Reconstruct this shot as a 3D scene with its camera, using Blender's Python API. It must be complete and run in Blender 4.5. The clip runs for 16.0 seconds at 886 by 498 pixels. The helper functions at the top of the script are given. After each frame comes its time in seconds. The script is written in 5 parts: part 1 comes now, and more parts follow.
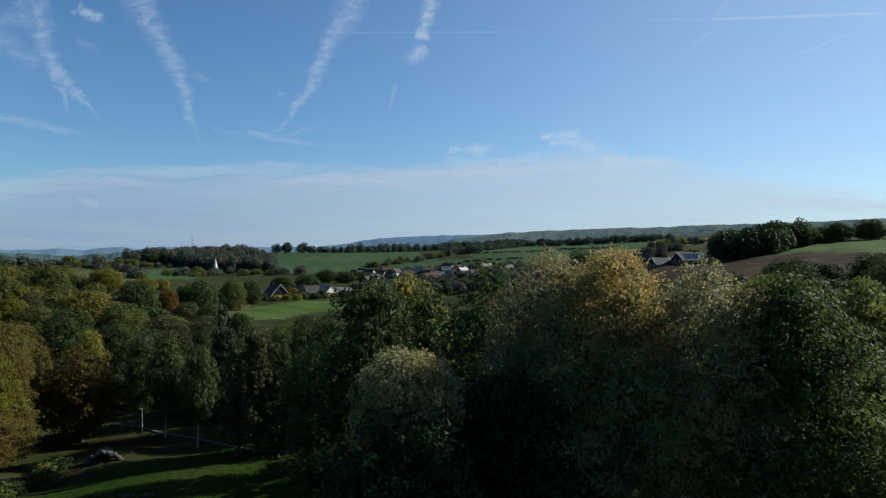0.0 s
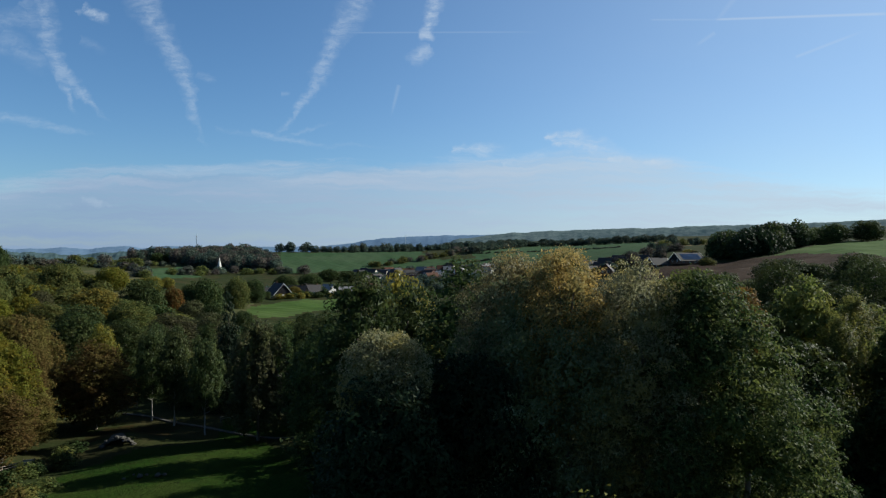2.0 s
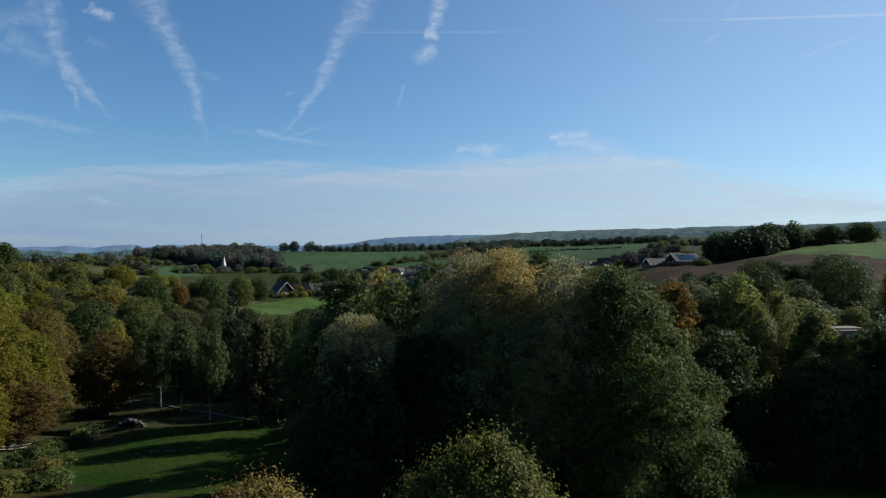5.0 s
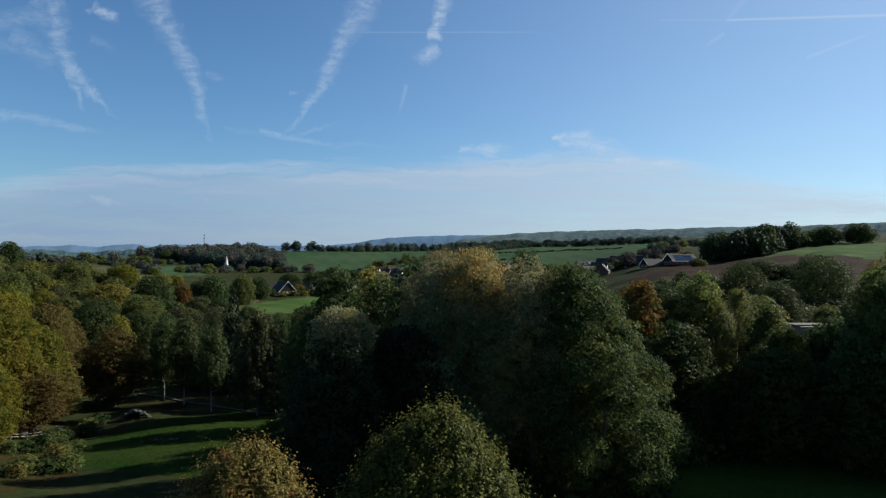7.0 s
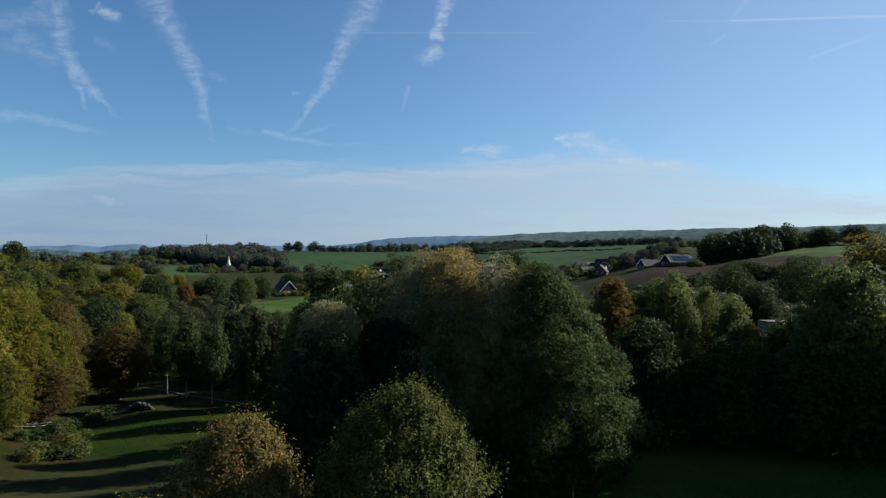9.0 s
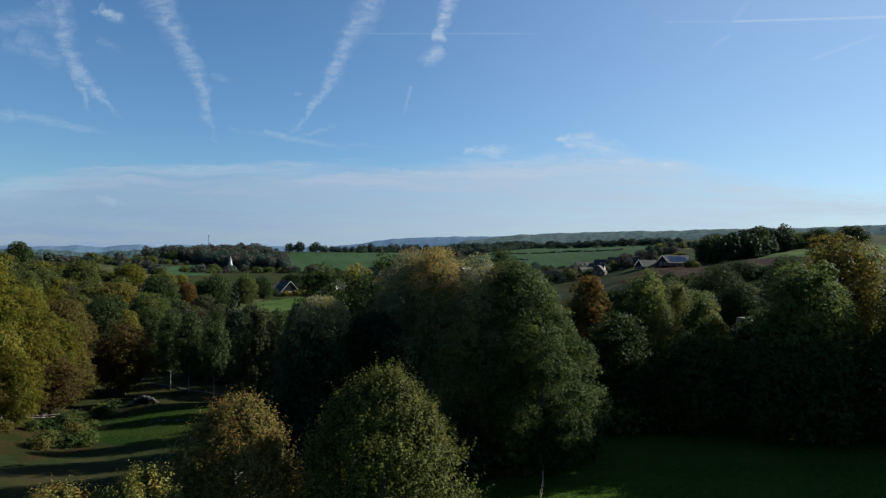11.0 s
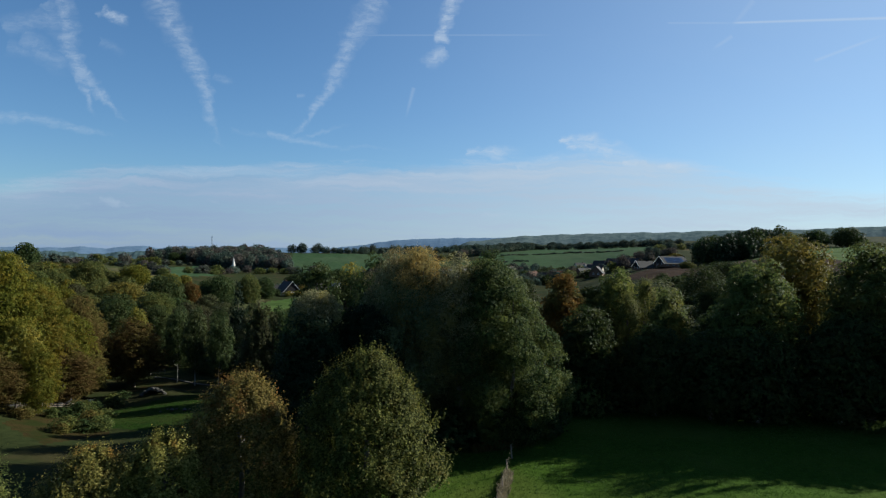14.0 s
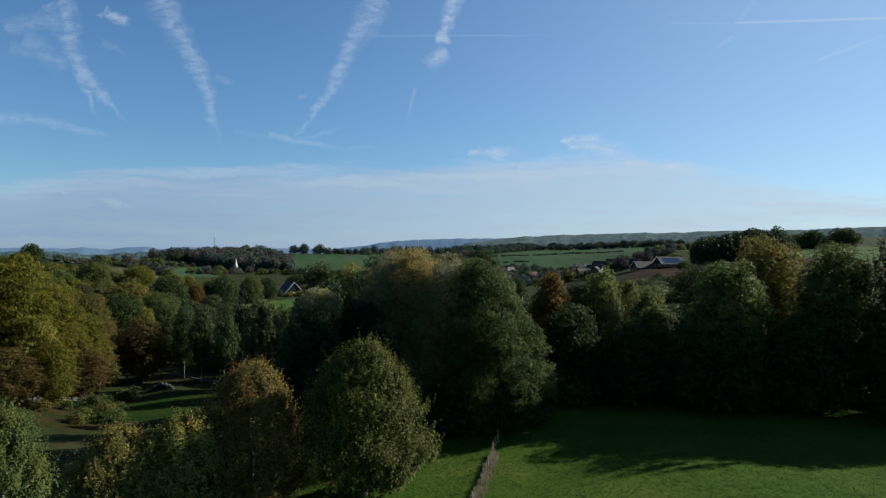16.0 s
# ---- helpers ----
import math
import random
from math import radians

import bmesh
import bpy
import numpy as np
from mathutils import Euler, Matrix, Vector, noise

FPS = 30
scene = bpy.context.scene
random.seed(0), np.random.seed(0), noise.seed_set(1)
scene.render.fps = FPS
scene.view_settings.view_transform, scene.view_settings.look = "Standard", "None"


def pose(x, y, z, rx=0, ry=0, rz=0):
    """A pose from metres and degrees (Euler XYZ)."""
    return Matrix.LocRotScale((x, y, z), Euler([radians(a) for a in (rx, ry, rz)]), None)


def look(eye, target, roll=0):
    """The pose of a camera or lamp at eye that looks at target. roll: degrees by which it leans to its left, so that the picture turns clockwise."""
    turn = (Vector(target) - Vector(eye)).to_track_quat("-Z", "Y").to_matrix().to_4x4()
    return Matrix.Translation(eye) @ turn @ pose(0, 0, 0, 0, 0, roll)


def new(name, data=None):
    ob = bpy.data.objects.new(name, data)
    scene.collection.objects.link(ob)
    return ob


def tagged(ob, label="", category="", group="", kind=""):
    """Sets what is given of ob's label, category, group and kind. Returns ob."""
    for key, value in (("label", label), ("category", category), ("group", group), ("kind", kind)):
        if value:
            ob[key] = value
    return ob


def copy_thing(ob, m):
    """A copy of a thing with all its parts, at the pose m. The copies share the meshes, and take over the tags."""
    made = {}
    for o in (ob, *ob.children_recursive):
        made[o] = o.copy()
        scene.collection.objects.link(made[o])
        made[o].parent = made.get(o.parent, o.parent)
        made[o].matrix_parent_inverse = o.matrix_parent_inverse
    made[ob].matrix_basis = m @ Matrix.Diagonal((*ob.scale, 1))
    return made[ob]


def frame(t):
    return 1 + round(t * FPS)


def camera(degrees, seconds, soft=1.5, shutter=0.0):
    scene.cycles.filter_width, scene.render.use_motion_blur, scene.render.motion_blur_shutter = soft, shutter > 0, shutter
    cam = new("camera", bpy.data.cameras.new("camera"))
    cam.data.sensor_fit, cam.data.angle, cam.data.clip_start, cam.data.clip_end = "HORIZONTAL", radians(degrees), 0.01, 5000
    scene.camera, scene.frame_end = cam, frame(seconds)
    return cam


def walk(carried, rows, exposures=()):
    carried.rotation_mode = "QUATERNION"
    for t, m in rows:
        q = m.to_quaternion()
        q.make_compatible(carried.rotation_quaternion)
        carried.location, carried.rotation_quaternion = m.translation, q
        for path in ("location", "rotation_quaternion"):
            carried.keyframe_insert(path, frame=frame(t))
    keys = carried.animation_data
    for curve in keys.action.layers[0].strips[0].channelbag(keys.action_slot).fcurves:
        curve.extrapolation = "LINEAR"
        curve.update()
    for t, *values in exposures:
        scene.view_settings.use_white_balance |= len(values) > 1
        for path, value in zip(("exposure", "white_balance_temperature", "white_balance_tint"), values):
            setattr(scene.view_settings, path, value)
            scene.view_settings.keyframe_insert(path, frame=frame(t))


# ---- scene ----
cam = camera(68.0, 16.0, soft=1.25)
PATH = (
    (0, pose(0.00, 0.00, 18.40, 90.29, -0.00, -10.58)),
    (1, pose(0.18, -2.95, 18.35, 90.29, -0.08, -10.44)),
    (2, pose(0.46, -5.80, 18.33, 90.29, -0.15, -10.30)),
    (3, pose(0.82, -8.57, 18.31, 90.28, -0.23, -10.17)),
    (4, pose(1.24, -11.24, 18.30, 90.27, -0.30, -10.05)),
    (5, pose(1.71, -13.81, 18.28, 90.27, -0.37, -9.93)),
    (6, pose(2.20, -16.30, 18.26, 90.27, -0.44, -9.82)),
    (7, pose(2.71, -18.71, 18.23, 90.28, -0.50, -9.72)),
    (8, pose(3.21, -21.05, 18.18, 90.29, -0.55, -9.62)),
    (9, pose(3.69, -23.34, 18.13, 90.32, -0.60, -9.53)),
    (10, pose(4.14, -25.58, 18.07, 90.34, -0.63, -9.44)),
    (11, pose(4.54, -27.81, 18.00, 90.38, -0.66, -9.36)),
    (12, pose(4.88, -30.05, 17.94, 90.42, -0.68, -9.28)),
    (13, pose(5.15, -32.32, 17.87, 90.46, -0.69, -9.21)),
    (14, pose(5.34, -34.64, 17.82, 90.50, -0.68, -9.14)),
    (15, pose(5.44, -37.06, 17.80, 90.53, -0.66, -9.07)),
    (16, pose(5.44, -39.60, 17.80, 90.55, -0.62, -9.00)),
)
EXPOSURE = 1.1
walk(cam, PATH, exposures=((0, EXPOSURE, 5700, 4), (16, EXPOSURE, 5700, 4)))

# ---- world and sun ----
SUN_BEARING, SUN_HEIGHT = 75.0, 27.0
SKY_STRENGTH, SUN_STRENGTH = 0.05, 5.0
VIEW = radians(9.62)


class Graph:
    """Small helper to write node formulas."""

    def __init__(self, tree):
        self.tree = tree

    def node(self, kind, **settings):
        n = self.tree.nodes.new(kind)
        for key, value in settings.items():
            if key == "operation":
                n.operation = value
            elif key == "data_type":
                n.data_type = value
            elif key == "blend_type":
                n.blend_type = value
        return n

    def wire(self, source, socket):
        if hasattr(source, "is_output"):
            self.tree.links.new(source, socket)
        else:
            socket.default_value = source

    def math(self, op, a, b=0.0, c=0.0, clamp=False):
        n = self.node("ShaderNodeMath", operation=op)
        n.use_clamp = clamp
        for s, value in zip(n.inputs, (a, b, c)):
            self.wire(value, s)
        return n.outputs[0]

    def vec(self, op, a, b=(0, 0, 0)):
        n = self.node("ShaderNodeVectorMath", operation=op)
        self.wire(a, n.inputs[0])
        self.wire(b, n.inputs[1])
        return n.outputs["Value" if op in ("DOT_PRODUCT", "LENGTH") else "Vector"]

    def smooth(self, value, a, b):
        n = self.node("ShaderNodeMapRange")
        n.interpolation_type = "SMOOTHSTEP"
        for name, v in (("Value", value), ("From Min", a), ("From Max", b)):
            self.wire(v, n.inputs[name])
        return n.outputs[0]

    def noise(self, vector, scale, detail=3.0, rough=0.55, color=False):
        n = self.node("ShaderNodeTexNoise")
        self.wire(vector, n.inputs["Vector"])
        n.inputs["Scale"].default_value = scale
        n.inputs["Detail"].default_value = detail
        n.inputs["Roughness"].default_value = rough
        return n.outputs["Color" if color else "Fac"]

    def mix(self, fac, a, b, blend="MIX"):
        n = self.node("ShaderNodeMix", data_type="RGBA", blend_type=blend)
        self.wire(fac, n.inputs[0])
        self.wire(a, n.inputs[6])
        self.wire(b, n.inputs[7])
        return n.outputs[2]

    def ramp(self, fac, stops):
        n = self.node("ShaderNodeValToRGB")
        self.wire(fac, n.inputs[0])
        el = n.color_ramp.elements
        while len(el) < len(stops):
            el.new(0.5)
        for e, (p, c) in zip(el, stops):
            e.position = p
            e.color = (*c, 1) if len(c) == 3 else c
        return n.outputs[0]


def make_world():
    w = bpy.data.worlds.new("autumn_sky")
    scene.world = w
    w.use_nodes = True
    t = w.node_tree
    t.nodes.clear()
    g = Graph(t)
    sky = t.nodes.new("ShaderNodeTexSky")
    sky.sky_type = "NISHITA"
    sky.sun_disc = False
    sky.sun_elevation = radians(SUN_HEIGHT)
    sky.sun_rotation = radians(SUN_BEARING)
    sky.altitude = 150
    sky.air_density, sky.dust_density, sky.ozone_density = 1.0, 0.35, 4.4
    clear = g.mix(1.0, sky.outputs[0], (0.95, 1.0, 1.01, 1), "MULTIPLY")
    d = t.nodes.new("ShaderNodeTexCoord").outputs["Generated"]
    ahead = g.math("MAXIMUM", g.vec("DOT_PRODUCT", d, (math.sin(VIEW), math.cos(VIEW), 0)), 0.05)
    u = g.math("DIVIDE", g.vec("DOT_PRODUCT", d, (math.cos(VIEW), -math.sin(VIEW), 0)), ahead)
    v = g.math("DIVIDE", g.vec("DOT_PRODUCT", d, (0, 0, 1)), ahead)
    uv = g.node("ShaderNodeCombineXYZ")
    g.wire(u, uv.inputs[0])
    g.wire(v, uv.inputs[1])
    plain = uv.outputs[0]
    wide = g.vec("SUBTRACT", g.noise(plain, 14.0, 4.0, 0.6, True), (0.5, 0.5, 0.5))
    fine = g.vec("SUBTRACT", g.noise(plain, 60.0, 3.0, 0.6, True), (0.5, 0.5, 0.5))
    bent = g.vec("ADD", g.vec("ADD", plain, g.vec("MULTIPLY", wide, (0.040, 0.022, 0))), g.vec("MULTIPLY", fine, (0.022, 0.008, 0)))
    streak = g.noise(g.vec("MULTIPLY", bent, (34, 96, 1)), 1.0, 5.0, 0.68)
    strands = g.smooth(streak, 0.25, 0.75)

    def trail(place, ax, ay, bx, by, wa, wb, strength, fade=0.25):
        """A vapour trail from a to b (tangents of bearing and height), wa and wb its half widths."""
        axis = Vector((bx - ax, by - ay, 0))
        size = axis.length
        axis.normalize()
        rel = g.vec("SUBTRACT", place, (ax, ay, 0))
        along = g.math("DIVIDE", g.vec("DOT_PRODUCT", rel, tuple(axis)), size)
        across = g.math("ABSOLUTE", g.vec("DOT_PRODUCT", rel, (-axis.y, axis.x, 0)))
        half = g.math("MULTIPLY_ADD", along, wb - wa, wa)
        body = g.smooth(g.math("DIVIDE", across, g.math("MAXIMUM", half, 0.0003)), 1.5, 0.0)
        ends = g.math("MULTIPLY", g.smooth(along, -0.02, 0.04), g.smooth(along, 1.0 + fade * 0.3, 1.0 - fade))
        return g.math("MULTIPLY", g.math("MULTIPLY", body, ends), strength)

    veil = None
    for broad, rows in (
        (True, (
            (-0.595, 0.390, -0.575, 0.289, 0.0129, 0.0129, 0.42, 0.10),
            (-0.579, 0.302, -0.545, 0.209, 0.0112, 0.0043, 0.46, 0.30),
            (-0.568, 0.274, -0.501, 0.201, 0.0103, 0.0034, 0.46, 0.40),
            (-0.688, 0.342, -0.583, 0.364, 0.0172, 0.0138, 0.24, 0.30),
            (-0.662, 0.327, -0.582, 0.280, 0.0189, 0.0172, 0.22, 0.30),
            (-0.687, 0.308, -0.618, 0.302, 0.0103, 0.0086, 0.16, 0.50),
            (-0.628, 0.379, -0.584, 0.328, 0.0224, 0.0172, 0.22, 0.40),
            (-0.540, 0.371, -0.496, 0.349, 0.0069, 0.0077, 0.62, 0.30),
            (-0.541, 0.321, -0.501, 0.303, 0.0077, 0.0052, 0.16, 0.50),
            (-0.550, 0.361, -0.526, 0.368, 0.0043, 0.0034, 0.25, 0.50),
            (-0.454, 0.393, -0.410, 0.319, 0.0215, 0.0164, 0.42, 0.10),
            (-0.415, 0.329, -0.376, 0.259, 0.0155, 0.0120, 0.46, 0.15),
            (-0.382, 0.269, -0.365, 0.195, 0.0120, 0.0069, 0.44, 0.35),
            (-0.366, 0.205, -0.353, 0.161, 0.0069, 0.0043, 0.16, 0.60),
            (-0.364, 0.271, -0.332, 0.263, 0.0052, 0.0052, 0.22, 0.50),
            (-0.111, 0.396, -0.151, 0.330, 0.0232, 0.0155, 0.44, 0.10),
            (-0.148, 0.339, -0.183, 0.254, 0.0146, 0.0120, 0.50, 0.15),
            (-0.178, 0.264, -0.222, 0.195, 0.0095, 0.0043, 0.50, 0.30),
            (-0.221, 0.200, -0.242, 0.176, 0.0043, 0.0043, 0.25, 0.50),
            (-0.282, 0.182, -0.150, 0.161, 0.0052, 0.0034, 0.30, 0.50),
            (-0.246, 0.172, -0.160, 0.199, 0.0034, 0.0034, 0.20, 0.50),
            (-0.337, 0.187, -0.263, 0.176, 0.0043, 0.0043, 0.12, 0.60),
            (-0.160, 0.164, -0.074, 0.162, 0.0026, 0.0026, 0.10, 0.60),
            (-0.000, 0.397, -0.009, 0.351, 0.0129, 0.0120, 0.72, 0.10),
            (-0.007, 0.356, -0.015, 0.321, 0.0112, 0.0086, 0.70, 0.20),
            (-0.013, 0.313, -0.037, 0.288, 0.0095, 0.0120, 0.58, 0.30),
            (-0.703, 0.206, -0.591, 0.195, 0.0086, 0.0077, 0.30, 0.30),
            (-0.625, 0.198, -0.517, 0.178, 0.0077, 0.0034, 0.34, 0.50),
            (-0.538, 0.077, -0.479, 0.067, 0.0069, 0.0043, 0.34, 0.50),
            (-0.589, 0.067, -0.533, 0.071, 0.0043, 0.0034, 0.16, 0.50),
            (-0.370, 0.080, -0.348, 0.076, 0.0034, 0.0034, 0.18, 0.50),
            (-0.262, 0.079, -0.228, 0.076, 0.0034, 0.0026, 0.14, 0.50),
            (0.048, 0.061, 0.099, 0.060, 0.0034, 0.0034, 0.22, 0.50),
            (0.023, 0.158, 0.112, 0.160, 0.0060, 0.0086, 0.75, 0.50),
            (0.038, 0.163, 0.099, 0.141, 0.0069, 0.0069, 0.45, 0.50),
            (0.163, 0.176, 0.232, 0.181, 0.0052, 0.0086, 0.93, 0.40),
            (0.171, 0.171, 0.296, 0.147, 0.0077, 0.0120, 0.83, 0.50),
            (0.219, 0.175, 0.271, 0.162, 0.0077, 0.0077, 0.60, 0.50),
            (0.262, 0.143, 0.391, 0.141, 0.0069, 0.0069, 0.90, 0.50),
            (0.099, 0.136, 0.193, 0.156, 0.0086, 0.0103, 0.45, 0.50),
        )),
        (False, (
            (-0.136, 0.334, 0.153, 0.337, 0.0014, 0.0014, 0.13, 0.30),
            (0.329, 0.357, 0.441, 0.358, 0.0014, 0.0017, 0.14, 0.40),
            (0.428, 0.358, 0.700, 0.369, 0.0019, 0.0026, 0.40, 0.10),
            (0.460, 0.393, 0.428, 0.353, 0.0052, 0.0026, 0.10, 0.40),
            (0.428, 0.338, 0.399, 0.318, 0.0034, 0.0026, 0.14, 0.40),
            (0.552, 0.301, 0.655, 0.341, 0.0026, 0.0022, 0.20, 0.40),
            (-0.056, 0.255, -0.067, 0.210, 0.0034, 0.0022, 0.16, 0.50),
            (-0.235, 0.240, -0.221, 0.241, 0.0034, 0.0026, 0.14, 0.40),
        )),
    ):
        for row in rows:
            m = trail(bent if broad else plain, *row)
            if broad:
                m = g.math("MULTIPLY", m, g.math("MULTIPLY_ADD", strands, 0.85, 0.08))
            veil = m if veil is None else g.math("MAXIMUM", veil, m)
    # thin sheet of cirrus over the horizon
    edge = g.ramp(g.math("MULTIPLY_ADD", u, 0.625, 0.5), (
        (0.0, (0.090,) * 3), (0.08, (0.104,) * 3), (0.16, (0.130,) * 3), (0.40, (0.140,) * 3), (0.55, (0.150,) * 3), (0.64, (0.164,) * 3),
        (0.71, (0.156,) * 3), (0.77, (0.136,) * 3), (0.87, (0.110,) * 3), (1.0, (0.092,) * 3)))
    ragged = g.math("MULTIPLY_ADD", g.noise(g.vec("MULTIPLY", bent, (6, 60, 1)), 1.0, 6.0, 0.62), 0.050, -0.025)
    below = g.math("SUBTRACT", g.math("ADD", edge, ragged), v)
    wisps = g.smooth(g.noise(g.vec("MULTIPLY", bent, (4, 64, 1)), 1.0, 6.0, 0.62), 0.3, 0.7)
    sheet = g.math("MULTIPLY", g.smooth(below, -0.006, 0.034), g.math("MULTIPLY_ADD", wisps, 0.34, 0.62))
    rim = g.math("MULTIPLY", g.math("MULTIPLY", g.smooth(below, -0.004, 0.012), g.smooth(below, 0.07, 0.016)), g.math("MULTIPLY", wisps, 0.34))
    veil = g.math("MAXIMUM", veil, rim)
    # faint high veil that thickens towards the sun
    pale = g.math("MULTIPLY", g.smooth(u, -0.45, 0.75), g.math("MULTIPLY_ADD", g.noise(g.vec("MULTIPLY", bent, (2, 5, 1)), 1.0, 4.0, 0.6), 0.18, 0.26))
    sheet = g.math("MAXIMUM", sheet, pale)
    veil = g.math("MULTIPLY", veil, g.smooth(g.vec("DOT_PRODUCT", d, (math.sin(VIEW), math.cos(VIEW), 0)), 0.0, 0.3), clamp=True)
    front = g.smooth(g.vec("DOT_PRODUCT", d, (math.sin(VIEW), math.cos(VIEW), 0)), 0.0, 0.3)
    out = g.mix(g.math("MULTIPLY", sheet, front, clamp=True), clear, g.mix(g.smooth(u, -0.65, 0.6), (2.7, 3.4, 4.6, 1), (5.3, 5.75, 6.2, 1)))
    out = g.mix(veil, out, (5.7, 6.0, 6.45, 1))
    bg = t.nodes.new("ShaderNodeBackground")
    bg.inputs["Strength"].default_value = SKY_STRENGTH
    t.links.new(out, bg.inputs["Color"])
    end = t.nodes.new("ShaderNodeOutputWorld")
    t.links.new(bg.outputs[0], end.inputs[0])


make_world()
sun_data = bpy.data.lights.new("sun", "SUN")
sun_data.energy, sun_data.angle, sun_data.color = SUN_STRENGTH, radians(0.55), (1.0, 0.89, 0.72)
sun = new("sun", sun_data)
to_sun = Vector((math.sin(radians(SUN_BEARING)) * math.cos(radians(SUN_HEIGHT)),
                 math.cos(radians(SUN_BEARING)) * math.cos(radians(SUN_HEIGHT)), math.sin(radians(SUN_HEIGHT))))
sun.matrix_world = look(to_sun * 400, (0, 0, 0))


# ---- materials ----
def surface(name):
    m = bpy.data.materials.new(name)
    m.use_nodes = True
    t = m.node_tree
    t.nodes.clear()
    out = t.nodes.new("ShaderNodeOutputMaterial")
    b = t.nodes.new("ShaderNodeBsdfPrincipled")
    t.links.new(b.outputs[0], out.inputs[0])
    return m, Graph(t), b, out


def coords(g):
    return g.tree.nodes.new("ShaderNodeTexCoord").outputs["Object"]


def bump(g, b, height_socket, strength, distance):
    n = g.node("ShaderNodeBump")
    n.inputs["Strength"].default_value = strength
    n.inputs["Distance"].default_value = distance
    g.wire(height_socket, n.inputs["Height"])
    g.tree.links.new(n.outputs[0], b.inputs["Normal"])


def leaf_material(name, dark, mid, light, other, share=0.35, rough=0.6, glow=0.30, gloss=0.22, patch=0.45, tip=None, even=0.48):
    """Foliage: each leaf takes its own shade, larger patches turn to the other colour."""
    m, g, b, out = surface(name)
    geo = g.node("ShaderNodeNewGeometry")
    info = g.node("ShaderNodeObjectInfo")
    dark, mid, light, other = ((c[0] * 0.98, c[1], c[2] * 1.2) for c in (dark, mid, light, other))
    dark = tuple(m_ + (d_ - m_) * even for d_, m_ in zip(dark, mid))
    light = tuple(m_ + (l_ - m_) * even for l_, m_ in zip(light, mid))
    col = g.ramp(geo.outputs["Random Per Island"], ((0.0, dark), (0.5, mid), (1.0, light)))
    zone = g.noise(coords(g), patch, 3.0, 0.6)
    lo = 0.62 - share * 0.45
    if tip:
        up = g.node("ShaderNodeSeparateXYZ")
        g.wire(coords(g), up.inputs[0])
        zone = g.math("MULTIPLY_ADD", g.smooth(up.outputs[2], tip[0], tip[1]), tip[2], zone)
    col = g.mix(g.math("MULTIPLY", g.smooth(zone, lo, lo + 0.16), 0.85), col, (*other, 1))
    tone = g.node("ShaderNodeHueSaturation")
    g.wire(g.math("MULTIPLY_ADD", info.outputs["Random"], 0.03, 0.485), tone.inputs["Hue"])
    g.wire(g.math("MULTIPLY_ADD", info.outputs["Random"], 0.35, 0.82), tone.inputs["Value"])
    g.wire(col, tone.inputs["Color"])
    g.wire(tone.outputs[0], b.inputs["Base Color"])
    b.inputs["Roughness"].default_value = rough
    b.inputs["Specular IOR Level"].default_value = gloss
    tr = g.node("ShaderNodeBsdfTranslucent")
    g.wire(tone.outputs[0], tr.inputs["Color"])
    mixer = g.node("ShaderNodeMixShader")
    mixer.inputs[0].default_value = glow
    g.tree.links.new(b.outputs[0], mixer.inputs[1])
    g.tree.links.new(tr.outputs[0], mixer.inputs[2])
    g.tree.links.new(mixer.outputs[0], out.inputs[0])
    return m


